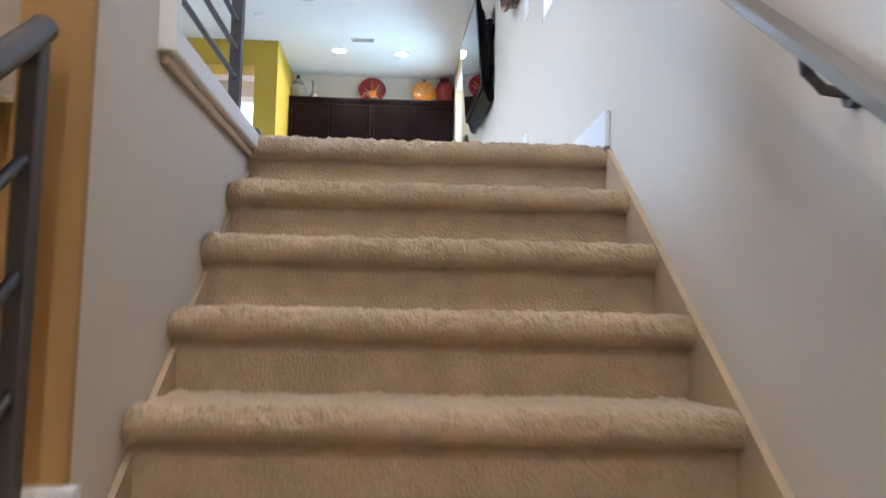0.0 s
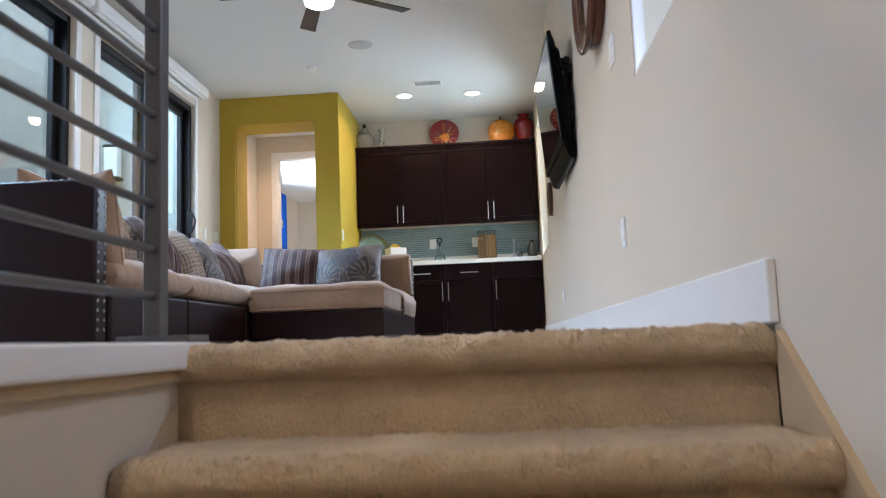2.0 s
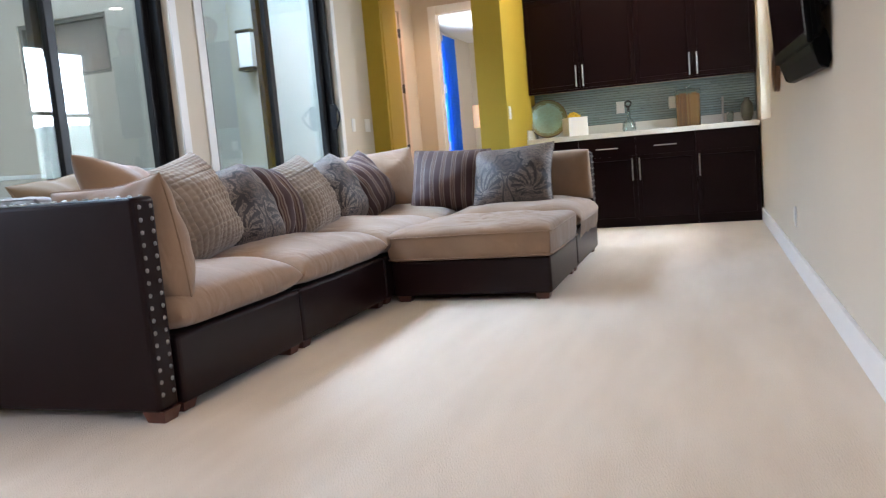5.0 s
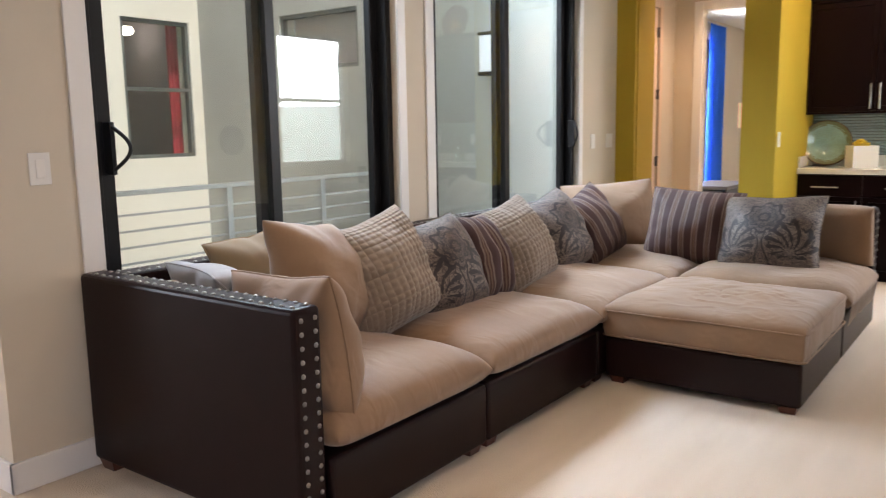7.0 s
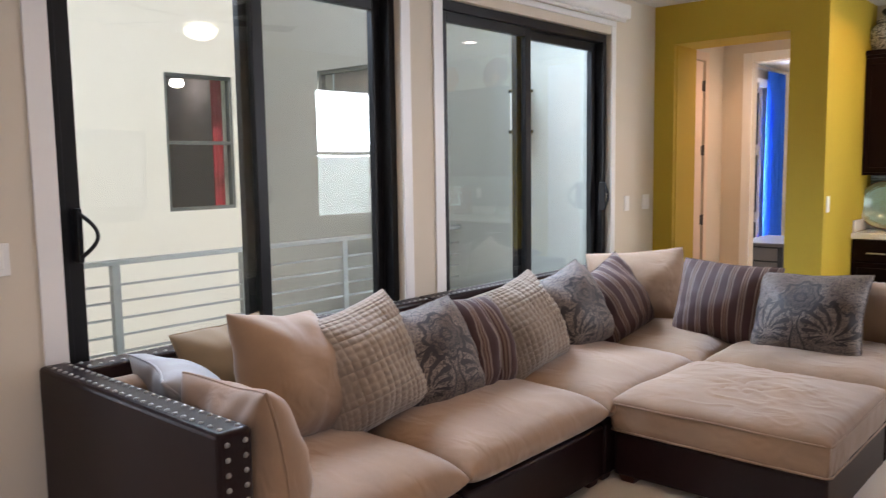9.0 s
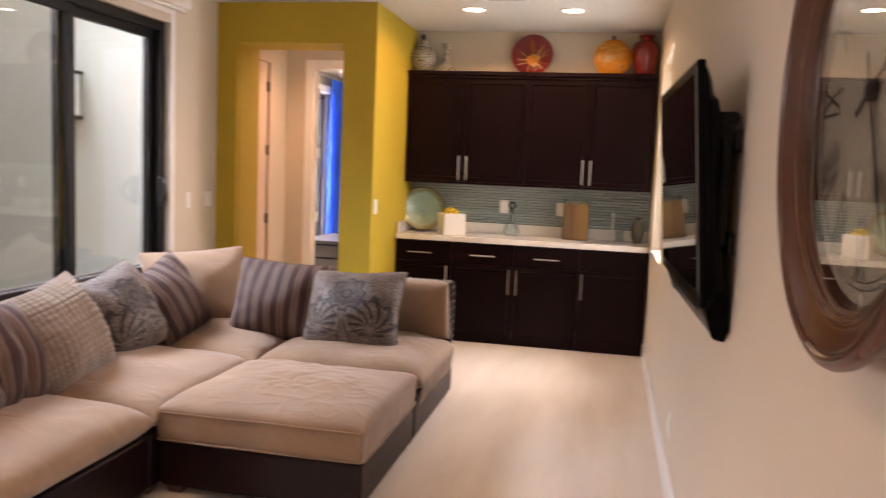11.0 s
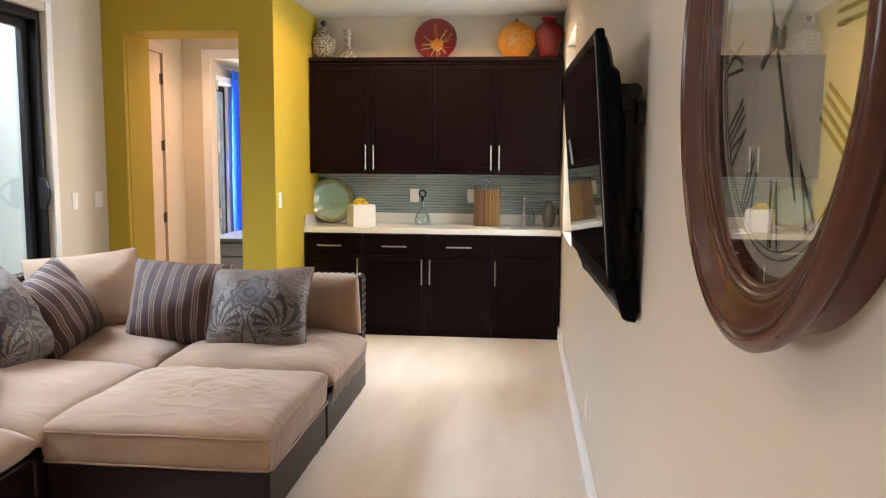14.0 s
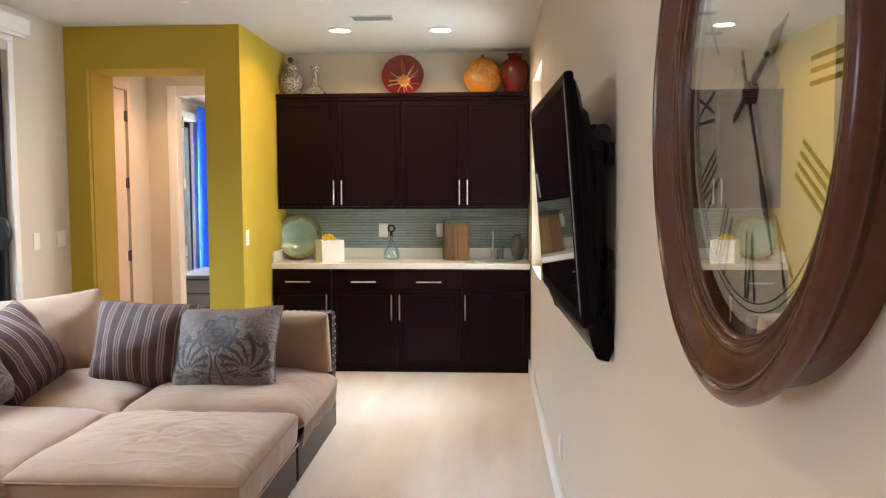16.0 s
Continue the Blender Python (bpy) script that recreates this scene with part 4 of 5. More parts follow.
def pillow(at, size, turn, mat, label, piped=True, ribs=None, dent=0.0):
    w, h, t = size
    seed = at[1] * 3.7
    ob = new("throw_pillow", mesh_of("throw_pillow", pillow_bm(w, h, t, 150 if ribs else 34, ribs, dent, seed), mat, True))
    tagged(ob, label, "pillow", "throw pillows")
    ob.matrix_world = pose(*at, *turn)
    if piped:
        n = 16
        loop = []
        for i in range(4 * n):
            side, q = divmod(i, n)
            q = 2 * q / n - 1
            u, v = ((q, -1), (1, q), (-q, 1), (-1, -q))[side]
            c = 1 - 0.02 * (abs(u) * abs(v)) ** 4
            sag = -0.02 * h * (1 - abs(u)) * (1 + noise.noise(Vector((seed, u * 1.5, 0)))) if v > 0 else 0
            loop.append(Vector((w / 2 * u * (1 - 0.07 * (1 - v * v)) * c, 0.03 * (u * u + v * v - 0.6), h / 2 * v * (1 - 0.07 * (1 - u * u)) * c + sag * v)))
        ob2 = new("piping", mesh_of("piping", tube(bmesh.new(), loop, 0.005, 6, True), mat, True))
        ob2.parent = ob
    return ob


TANP, DAMP = "plain tan pillow with piped edges on the sofa", "grey and brown damask pillow on the sofa"
STRP, KNTP = "plum pillow with tan and grey stripes on the sofa", "cream waffle-knit pillow on the sofa"
pillow((-2.42, 5.2, 0.7), (0.4, 0.42, 0.17), (-20, -6, 84), OLIVE, "olive tan pillow lying back in the sofa's end corner")
pillow((-2.33, 4.94, 0.64), (0.5, 0.44, 0.2), (-32, 0, 165), CREAM, "pale cream pillow slumped behind the sofa arm")
pillow((-2.2, 5.3, 0.69), (0.52, 0.54, 0.27), (-14, 8, 104), CLOTH, "large plain tan pillow standing against the sofa back", False)
pillow((-2.14, 5.64, 0.68), (0.54, 0.54, 0.25), (-20, -12, 84), KNIT, KNTP, False, 24)
pillow((-2.1, 6.03, 0.655), (0.49, 0.5, 0.22), (-24, -6, 84), DAMASK, DAMP)
pillow((-2.1, 6.37, 0.645), (0.4, 0.49, 0.22), (-20, 4, 92), STRIPE, "plum striped pillow folded between its neighbours", False, None, 0.6)
pillow((-2.15, 6.8, 0.66), (0.52, 0.52, 0.22), (-24, -12, 86), KNIT, KNTP, False, 24)
pillow((-2.18, 7.34, 0.66), (0.52, 0.52, 0.22), (-24, -12, 86), DAMASK, DAMP)
pillow((-2.16, 7.78, 0.655), (0.5, 0.5, 0.21), (-24, -20, 80), STRIPE, STRP)
pillow((-2.22, 8.2, 0.67), (0.66, 0.54, 0.22), (-18, -4, 36), CLOTH, "plain tan pillow filling the sofa's corner")
pillow((-1.61, 8.13, 0.655), (0.61, 0.52, 0.22), (-22, 3, 6), STRIPE, STRP)
pillow((-1.11, 8.05, 0.645), (0.62, 0.52, 0.21), (-26, -3, -4), DAMASK, DAMP)
pillow((-1.84, 4.85, 0.6), (0.56, 0.5, 0.25), (-6, 4, 174), CLOTH, "plain tan pillow leaning on the inside of the arm")

# a dark folded throw on the corner of the back
bm = pad(bmesh.new(), -2.52, -2.25, 8.5, 8.66, 0.776, 0.83, 0.02, 14, 5, 0.02, 2.0)
solid("folded_throw", bm, LEATHER, "dark folded throw lying on the sofa back's corner", "throw", smooth=True)

# ---- bar cabinets ----


def pull(parent, a, b):
    a, b = Vector(a), Vector(b)
    d = (b - a).normalized()
    bm = bmesh.new()
    cyl(bm, a, b, 0.006, seg=10)
    for p in (a + d * 0.02, b - d * 0.02):
        cyl(bm, p, p + Vector((0, 0.034, 0)), 0.0045, seg=8)
    part("handle", bm, STEEL, parent, "brushed steel bar handle", True)


def front(name, parent, x0, x1, z0, z1, y, shaker=True):
    bm = box(bmesh.new(), x0, x1, y - 0.02, y, z0, z1)
    if shaker:
        bm.faces.ensure_lookup_table()
        f = min(bm.faces, key=lambda q: q.calc_center_median().y)
        bmesh.ops.inset_region(bm, faces=[f], thickness=0.055, depth=0)
        bmesh.ops.inset_region(bm, faces=[f], thickness=0.004, depth=-0.01)
    return part(name, bm, ESPRESSO, parent)


BX = (-1.455, -0.951, -0.403, 0.145, 0.705)
YB, YU = 10.3, 10.52


def base_cabinet(cols, label):
    c = thing("base_cabinet", ((cols[0][0] + cols[-1][1]) / 2, 10.55, 0), label, "cabinet", "bar base cabinets")
    bm = bmesh.new()
    box(bm, cols[0][0] + 0.001, cols[-1][1] - 0.001, YB, 10.8, 0.0, 0.875)
    part("body", bm, ESPRESSO, c)
    for x0, x1, drawer, side in cols:
        d = front("door", c, x0 + 0.003, x1 - 0.003, 0.05, 0.69, YB)
        hx = x1 - 0.04 if side > 0 else x0 + 0.028
        pull(d, (hx, YB - 0.054, 0.45), (hx, YB - 0.054, 0.665))
        f = front("drawer", c, x0 + 0.003, x1 - 0.003, 0.697, 0.868, YB, False)
        if drawer:
            xc = (x0 + x1) / 2 + (-0.03 if x0 < -1 else 0)
            pull(f, (xc - 0.105, YB - 0.054, 0.77), (xc + 0.105, YB - 0.054, 0.77))


base_cabinet([(BX[0], BX[1], True, 1)], "espresso base cabinet with one door and drawer")
base_cabinet([(BX[1], BX[2], True, 1), (BX[2], BX[3], True, -1)], "espresso base cabinet with two doors and two drawers")
base_cabinet([(BX[3], BX[4], False, -1)], "espresso sink base cabinet with a blank drawer front")

bm = bmesh.new()
box(bm, -1.458, 0.712, 10.265, 10.8, 0.877, 0.925, 0.004)
box(bm, -1.458, 0.712, 10.778, 10.8, 0.925, 1.02, 0.003)
box(bm, -1.458, -1.44, 10.3, 10.778, 0.925, 1.02, 0.003)
solid("countertop", bm, QUARTZ, "white quartz countertop with a low upstand", "countertop")

UX = (-1.455, -0.928, -0.385, 0.152, 0.705)


PALE_PANEL = material("pale_beige_panel", (0.62, 0.5, 0.36), 0.5, vary=0.08, big=4)


def wall_cabinet(x0, xm, x1, label):
    c = thing("wall_cabinet", ((x0 + x1) / 2, 10.66, 1.39), label, "cabinet", "bar wall cabinets")
    bm = bmesh.new()
    box(bm, x0 + 0.001, x1 - 0.001, YU, 10.8, 1.395, 2.3)
    part("body", bm, ESPRESSO, c)
    for a, b, hx in ((x0, xm, xm - 0.034), (xm, x1, xm + 0.034)):
        d = front("door", c, a + 0.003, b - 0.003, 1.395, 2.29, YU)
        pull(d, (hx, YU - 0.054, 1.41), (hx, YU - 0.054, 1.62))
    bm = bmesh.new()
    box(bm, x0, x1, YU - 0.02, 10.8, 2.3, 2.325, 0.003)
    box(bm, x0, x1, YU - 0.04, 10.8, 2.325, 2.36, 0.006)
    part("crown", bm, ESPRESSO, c)
    bm = bmesh.new()
    box(bm, x0, x1, YU - 0.016, YU + 0.02, 1.375, 1.394)
    part("light_rail", bm, ESPRESSO, c)
    bm = bmesh.new()
    box(bm, x0 + 0.002, x1 - 0.002, YU + 0.021, 10.78, 1.386, 1.3945)
    part("bottom_panel", bm, PALE_PANEL, c, "pale beige underside")


wall_cabinet(UX[0], UX[1], UX[2], "espresso wall cabinet with a pair of shaker doors")
wall_cabinet(UX[2], UX[3], UX[4], "espresso wall cabinet with a pair of shaker doors")

# glass strip tiles of the backsplash
TILE = material("blue_grey_glass_tile", (0.2, 0.28, 0.31), 0.08, vary=0.2, big=6, bump=0, coat=0.5)
n_, l_ = TILE.node_tree.nodes, TILE.node_tree.links
geo = n_.new("ShaderNodeNewGeometry")
l_.new(ramp(n_, l_, geo.outputs["Random Per Island"], [(0, (0.25, 0.33, 0.34)), (0.5, (0.28, 0.36, 0.37)), (1, (0.31, 0.39, 0.39))], "LINEAR"), n_["Principled BSDF"].inputs["Base Color"])
GROUT = material("grey_grout", (0.1, 0.12, 0.125), 0.9)
bm = bmesh.new()
box(bm, -1.458, 0.715, 10.794, 10.799, 1.02, 1.4)
sp = thing("backsplash", (-0.37, 10.79, 1.2), "blue-grey glass strip tile backsplash", "backsplash", "", "structure")
part("grout", bm, GROUT, sp)
verts, faces = [], []
rng = random.Random(4)
for r in range(15):
    x = -1.458 - rng.random() * 0.12
    z0_, z1_ = 1.023 + r * 0.0248, 1.023 + r * 0.0248 + 0.0225
    while x < 0.715:
        w = rng.choice((0.75, 0.9, 1.2))
        a, b = max(x, -1.457), min(x + w - 0.0018, 0.714)
        if b - a > 0.004:
            y = 10.789 + rng.uniform(-0.0008, 0.0008)
            k = len(verts)
            verts += [(a, y + 0.0055, z0_), (b, y + 0.0055, z0_), (b, y + 0.0055, z1_), (a, y + 0.0055, z1_)]
            verts += [(a + 0.002, y, z0_ + 0.006), (b - 0.002, y, z0_ + 0.006), (b - 0.002, y, z1_ - 0.006), (a + 0.002, y, z1_ - 0.006)]
            faces += [(k + 4, k + 5, k + 6, k + 7), (k, k + 1, k + 5, k + 4), (k + 1, k + 2, k + 6, k + 5), (k + 2, k + 3, k + 7, k + 6), (k + 3, k, k + 4, k + 7)]
        x += w
me = bpy.data.meshes.new("tile")
me.from_pydata(verts, [], faces)
me.materials.append(TILE)
ob = new("tile", me)
ob.parent = sp
ob.location = -origin(sp)
tagged(ob, kind="stuff")

# ---- things on the bar ----
CELADON = material("celadon_glaze", (0.27, 0.46, 0.4), 0.12, vary=0.25, big=9, fine=60, bump=0.02, coat=0.6, tint=(0.2, 0.21, 0.11))
GOLDRIM = material("bronze_glaze", (0.16, 0.1, 0.04), 0.3, 0.3, vary=0.3)
BORDER = material("brown_green_glaze", (0.2, 0.22, 0.11), 0.2, vary=0.35, big=14, coat=0.4)
YELLOWF = material("yellow_petals", (0.88, 0.6, 0.04), 0.7, vary=0.2)
WHITE = material("white_ceramic", (0.82, 0.8, 0.76), 0.35, vary=0.02, bump=0)
RATTAN = material("bamboo_reed", (0.5, 0.22, 0.05), 0.5, vary=0.3, big=30)
n_, l_ = RATTAN.node_tree.nodes, RATTAN.node_tree.links
geo = n_.new("ShaderNodeNewGeometry")
l_.new(ramp(n_, l_, geo.outputs["Random Per Island"], [(0, (0.24, 0.07, 0.008)), (0.5, (0.45, 0.17, 0.025)), (1, (0.6, 0.29, 0.065))], "LINEAR"), n_["Principled BSDF"].inputs["Base Color"])
STONEV = material("dark_stone_glaze", (0.07, 0.075, 0.06), 0.35, vary=0.4, big=25)
REDG = material("oxblood_glaze", (0.2, 0.008, 0.007), 0.12, vary=0.25, big=8, bump=0.01, coat=0.5)
ORANGE = material("orange_blown_glass", (0.75, 0.28, 0.02), 0.2, vary=0.35, big=30, fine=90, bump=0.1, coat=0.4)
SPECK = material("black_white_speckle", (0.6, 0.57, 0.5), 0.25, vary=0.9, big=95, fine=90, bump=0.05)
n_, l_ = SPECK.node_tree.nodes, SPECK.node_tree.links
spots = next(q for q in n_ if q.type == "TEX_NOISE")
l_.new(ramp(n_, l_, spots.outputs[0], [(0.37, (0.02, 0.02, 0.02)), (0.45, (0.1, 0.09, 0.08)), (0.51, (0.5, 0.46, 0.38)), (0.7, (0.6, 0.56, 0.48))], "LINEAR"), n_["Principled BSDF"].inputs["Base Color"])
GLOWO = material("amber_glass_centre", (0.9, 0.24, 0.02), 0.15, vary=0.3, big=25, coat=0.4)
LACE = material("pale_amber_trail", (0.85, 0.6, 0.22), 0.3, vary=0.2, bump=0)

tilt = Euler((radians(74), 0, radians(14))).to_matrix().to_4x4()
bowl = thing("display_plate", (-1.31, 10.7, 0.925), "large celadon glazed platter leaning on the backsplash", "plate")
PC = (-1.308, 10.655, 1.128)
bm = lathe(bmesh.new(), [(0.0, -0.05), (0.07, -0.046), (0.13, -0.026), (0.17, -0.003), (0.196, 0.005), (0.196, 0.012), (0.165, 0.004), (0.125, -0.018), (0.065, -0.037), (0.0, -0.042)], PC, 48, tilt)
part("dish", bm, CELADON, bowl, "", True)
bm = lathe(bmesh.new(), [(0.155, -0.001), (0.168, 0.0052), (0.178, 0.009), (0.193, 0.0145)], PC, 48, tilt, False)
wobble(bm, 0.001, 40)
part("border", bm, BORDER, bowl, "brown-green glazed border", True)
bm = tube(bmesh.new(), [Vector(PC) + tilt @ Vector((0.197 * math.cos(a * math.pi / 24), 0.197 * math.sin(a * math.pi / 24), 0.008)) for a in range(48)], 0.007, 8, True)
part("rim", bm, GOLDRIM, bowl, "bronze rim", True)

fb = thing("flower_box", (-1.0, 10.47, 0.925), "white square ceramic box holding yellow flowers", "planter")
bm = bmesh.new()
for a in ((-0.12, 0.12, -0.12, -0.105), (-0.12, 0.12, 0.105, 0.12), (-0.12, -0.105, -0.105, 0.105), (0.105, 0.12, -0.105, 0.105)):
    box(bm, *a, 0, 0.185)
box(bm, -0.105, 0.105, -0.105, 0.105, 0, 0.15)
bm.transform(pose(-1.0, 10.47, 0.925, 0, 0, 28))
bmesh.ops.scale(bm, vec=(0.82, 0.82, 1), space=Matrix.Translation((1.0, -10.47, 0)), verts=bm.verts)
part("box", bm, WHITE, fb)
bm = bmesh.new()
rng = random.Random(3)
for i in range(110):
    a, r = rng.uniform(0, 6.28), rng.uniform(0, 0.068)
    p = Vector((-1.01 + r * math.cos(a), 10.47 + r * math.sin(a), 1.105 + 0.05 * (1 - (r / 0.07) ** 2) + rng.uniform(-0.006, 0.006)))
    bmesh.ops.create_cone(bm, cap_ends=True, segments=6, radius1=0.013, radius2=0.005, depth=0.012, matrix=Matrix.Translation(p) @ Euler((rng.uniform(-1, 1), rng.uniform(-1, 1), 0)).to_matrix().to_4x4())
part("flowers", bm, YELLOWF, fb, "yellow petals")

dc = thing("decanter", (-0.485, 10.63, 0.925), "clear glass decanter with a dark ring stopper", "decanter")
bm = lathe(bmesh.new(), [(0.0, 0.0), (0.062, 0.002), (0.074, 0.03), (0.06, 0.085), (0.025, 0.125), (0.017, 0.15), (0.017, 0.2), (0.024, 0.212), (0.014, 0.212), (0.014, 0.15), (0.022, 0.125), (0.055, 0.085), (0.068, 0.03), (0.058, 0.008), (0.0, 0.006)], (-0.485, 10.63, 0.926), 28)
part("bottle", bm, SHEER, dc, "", True)
bm = tube(bmesh.new(), [(-0.485 + 0.028 * math.cos(a * math.pi / 12), 10.63, 1.2 + 0.028 * math.sin(a * math.pi / 12)) for a in range(24)], 0.008, 8, True)
cyl(bm, (-0.485, 10.63, 1.12), (-0.485, 10.63, 1.17), 0.012)
part("stopper", bm, BLACK, dc, "dark ring stopper", True)

cn2 = thing("reed_canister", (0.086, 10.62, 0.925), "square glass canister filled with bamboo reeds", "canister")
bm = bmesh.new()
rng = random.Random(8)
for i in range(15):
    for y in (10.535, 10.62, 10.7):
        x = -0.012 + i * 0.0142
        cyl(bm, (x + rng.uniform(-0.003, 0.003), y, 0.93), (x + rng.uniform(-0.006, 0.006), y, 1.24 + rng.uniform(-0.03, 0.015)), 0.0068, seg=6)
part("reeds", bm, RATTAN, cn2, "bamboo reeds", True)
bm = bmesh.new()
for a in ((-0.026, 0.2, 10.52, 10.523), (-0.026, 0.2, 10.717, 10.72), (-0.026, -0.023, 10.523, 10.717), (0.197, 0.2, 10.523, 10.717)):
    box(bm, *a, 0.926, 1.27)
part("jar", bm, SHEER, cn2, "clear glass")
bm = bmesh.new()
box(bm, -0.03, 0.204, 10.516, 10.724, 1.271, 1.283, 0.003)
cyl(bm, (0.087, 10.62, 1.283), (0.087, 10.62, 1.34), 0.032, 0.026)
part("lid", bm, SHEER, cn2, "glass lid with knob", True)

fa = thing("bar_faucet", (0.405, 10.7, 0.925), "small brushed steel bar faucet", "faucet")
bm = bmesh.new()
cyl(bm, (0.405, 10.7, 0.925), (0.405, 10.7, 1.0), 0.02, 0.016)
tube(bm, [(0.405, 10.7, 1.0), (0.405, 10.7, 1.14), (0.405, 10.68, 1.165), (0.405, 10.64, 1.17), (0.405, 10.6, 1.16)], 0.011, 10)
part("spout", bm, STEEL, fa, "", True)
bm = bmesh.new()
tube(bm, [(0.425, 10.7, 1.0), (0.46, 10.69, 1.03)], 0.006, 8)
part("lever", bm, STEEL, fa, "", True)
sk = bmesh.new()
box(sk, 0.25, 0.57, 10.36, 10.64, 0.9255, 0.9285, 0.001)
solid("bar_sink", sk, STEEL, "small undermount steel bar sink", "sink")
bm = lathe(bmesh.new(), [(0.032, 0.0), (0.036, 0.11), (0.033, 0.11), (0.03, 0.004)], (0.47, 10.72, 0.925), 20)
solid("tumbler", bm, SHEER, "clear glass tumbler beside the faucet", "glass", smooth=True)
bm = lathe(bmesh.new(), [(0.035, 0), (0.055, 0.05), (0.062, 0.11), (0.05, 0.17), (0.024, 0.205), (0.03, 0.225), (0.02, 0.225), (0.015, 0.2)], (0.622, 10.64, 0.925), 28)
solid("stone_vase", bm, STONEV, "small dark mottled stoneware vase on the counter", "vase", smooth=True)

# along the top of the wall cabinets
TOPC = 2.36
gj = thing("ginger_jar", (-1.37, 10.68, TOPC), "black and white speckled ginger jar with lid", "jar")
bm = lathe(bmesh.new(), [(0.06, 0), (0.09, 0.03), (0.118, 0.11), (0.11, 0.17), (0.075, 0.215), (0.05, 0.225)], (-1.37, 10.68, TOPC), 32)
part("body", bm, SPECK, gj, "", True)
bm = lathe(bmesh.new(), [(0.066, 0.226), (0.066, 0.245), (0.04, 0.28), (0.0, 0.292)], (-1.37, 10.68, TOPC), 28)
lid = part("lid", bm, SPECK, gj, "domed lid", True)
bm = lathe(bmesh.new(), [(0.01, 0.29), (0.024, 0.305), (0.027, 0.322), (0.018, 0.338), (0.0, 0.343)], (-1.37, 10.68, TOPC), 20)
part("knob", bm, INK, lid, "dark knob", True)
bm = lathe(bmesh.new(), [(0.1, 0), (0.095, 0.03), (0.05, 0.075), (0.028, 0.11), (0.026, 0.2), (0.045, 0.255), (0.035, 0.255), (0.02, 0.2)], (-1.15, 10.66, TOPC), 32)
solid("bottle_vase", bm, SPECK, "speckled bottle vase with a slim neck", "vase", smooth=True)


def charger(x, z, r, mat, label):
    m = Euler((radians(78), 0, 0)).to_matrix().to_4x4()
    t = thing("charger_plate", (x, 10.72, TOPC), label, "plate")
    c = (x, 10.72, z)
    bm = lathe(bmesh.new(), [(0.0, -0.03), (r * 0.5, -0.028), (r * 0.93, -0.002), (r, 0.004), (r, 0.01), (r * 0.9, 0.004), (r * 0.45, -0.018), (0.0, -0.02)], c, 48, m)
    part("dish", bm, mat, t, "", True)
    return t, Vector(c), m


t, c, m = charger(-0.385, TOPC + 0.178, 0.185, REDG, "round red glass charger with an orange sunburst")
hub = Vector((0.01, -0.045, 0))
bm = lathe(bmesh.new(), [(0.0, -0.008), (0.03, -0.009), (0.055, -0.014)], c + m @ hub, 24, m)
wobble(bm, 0.012, 30)
part("centre", bm, GLOWO, t, "glowing amber centre", True)
rng = random.Random(2)
lift = lambda p: p + Vector((0, 0, max(-0.012, -0.012 + (p.length - 0.08) * 0.21)))
for i in range(22):
    a = radians(rng.choice((rng.uniform(20, 160), rng.uniform(0, 360))))
    d = Vector((math.cos(a), math.sin(a), 0))
    reach = min(rng.uniform(0.06, 0.2), 0.155 - hub.dot(d))
    bm = bmesh.new()
    tube(bm, [c + m @ lift(hub + d * (0.035 + (reach - 0.035) * k / 4) + Vector((-d.y, d.x, 0)) * 0.005 * math.sin(k * 1.3 + i)) for k in range(5)], rng.uniform(0.0015, 0.0035), 5)
    part("ray", bm, LACE if i % 3 else GLOWO, t)
og = thing("orange_disc_vase", (0.315, 10.7, TOPC), "flat round orange glass vase with a tiny neck", "vase")
bm = lathe(bmesh.new(), [(0.0, -0.04), (0.09, -0.038), (0.145, -0.018), (0.163, 0.0), (0.145, 0.018), (0.09, 0.038), (0.0, 0.04)], (0.315, 10.7, TOPC + 0.155), 44, Euler((radians(85), 0, 0)).to_matrix().to_4x4())
part("body", bm, ORANGE, og, "", True)
bm = bmesh.new()
rng = random.Random(6)
for i in range(34):
    a, r = rng.uniform(0, 6.28), 0.13 * math.sqrt(rng.random())
    q = 0.012 + 0.012 * rng.random()
    tube(bm, [(0.315 + r * math.cos(a) + q * math.cos(k * math.pi / 5), 10.7 - 0.041 + 0.9 * max(0, r - 0.06) ** 1.45, TOPC + 0.155 + r * math.sin(a) + q * math.sin(k * math.pi / 5)) for k in range(8)], 0.0022, 5)
part("trail", bm, LACE, og, "raised pale amber scrolls", True)
bm = lathe(bmesh.new(), [(0.018, 0.0), (0.014, 0.02), (0.02, 0.03)], (0.315, 10.7, TOPC + 0.312), 16)
part("neck", bm, GOLDRIM, og, "", True)
bm = lathe(bmesh.new(), [(0.07, 0), (0.085, 0.03), (0.117, 0.16), (0.122, 0.22), (0.1, 0.275), (0.06, 0.3), (0.055, 0.318), (0.075, 0.338), (0.065, 0.338), (0.048, 0.318)], (0.592, 10.66, TOPC), 36)
solid("red_vase", bm, REDG, "glossy oxblood red shouldered vase", "vase", smooth=True)

# ---- switches and outlets ----


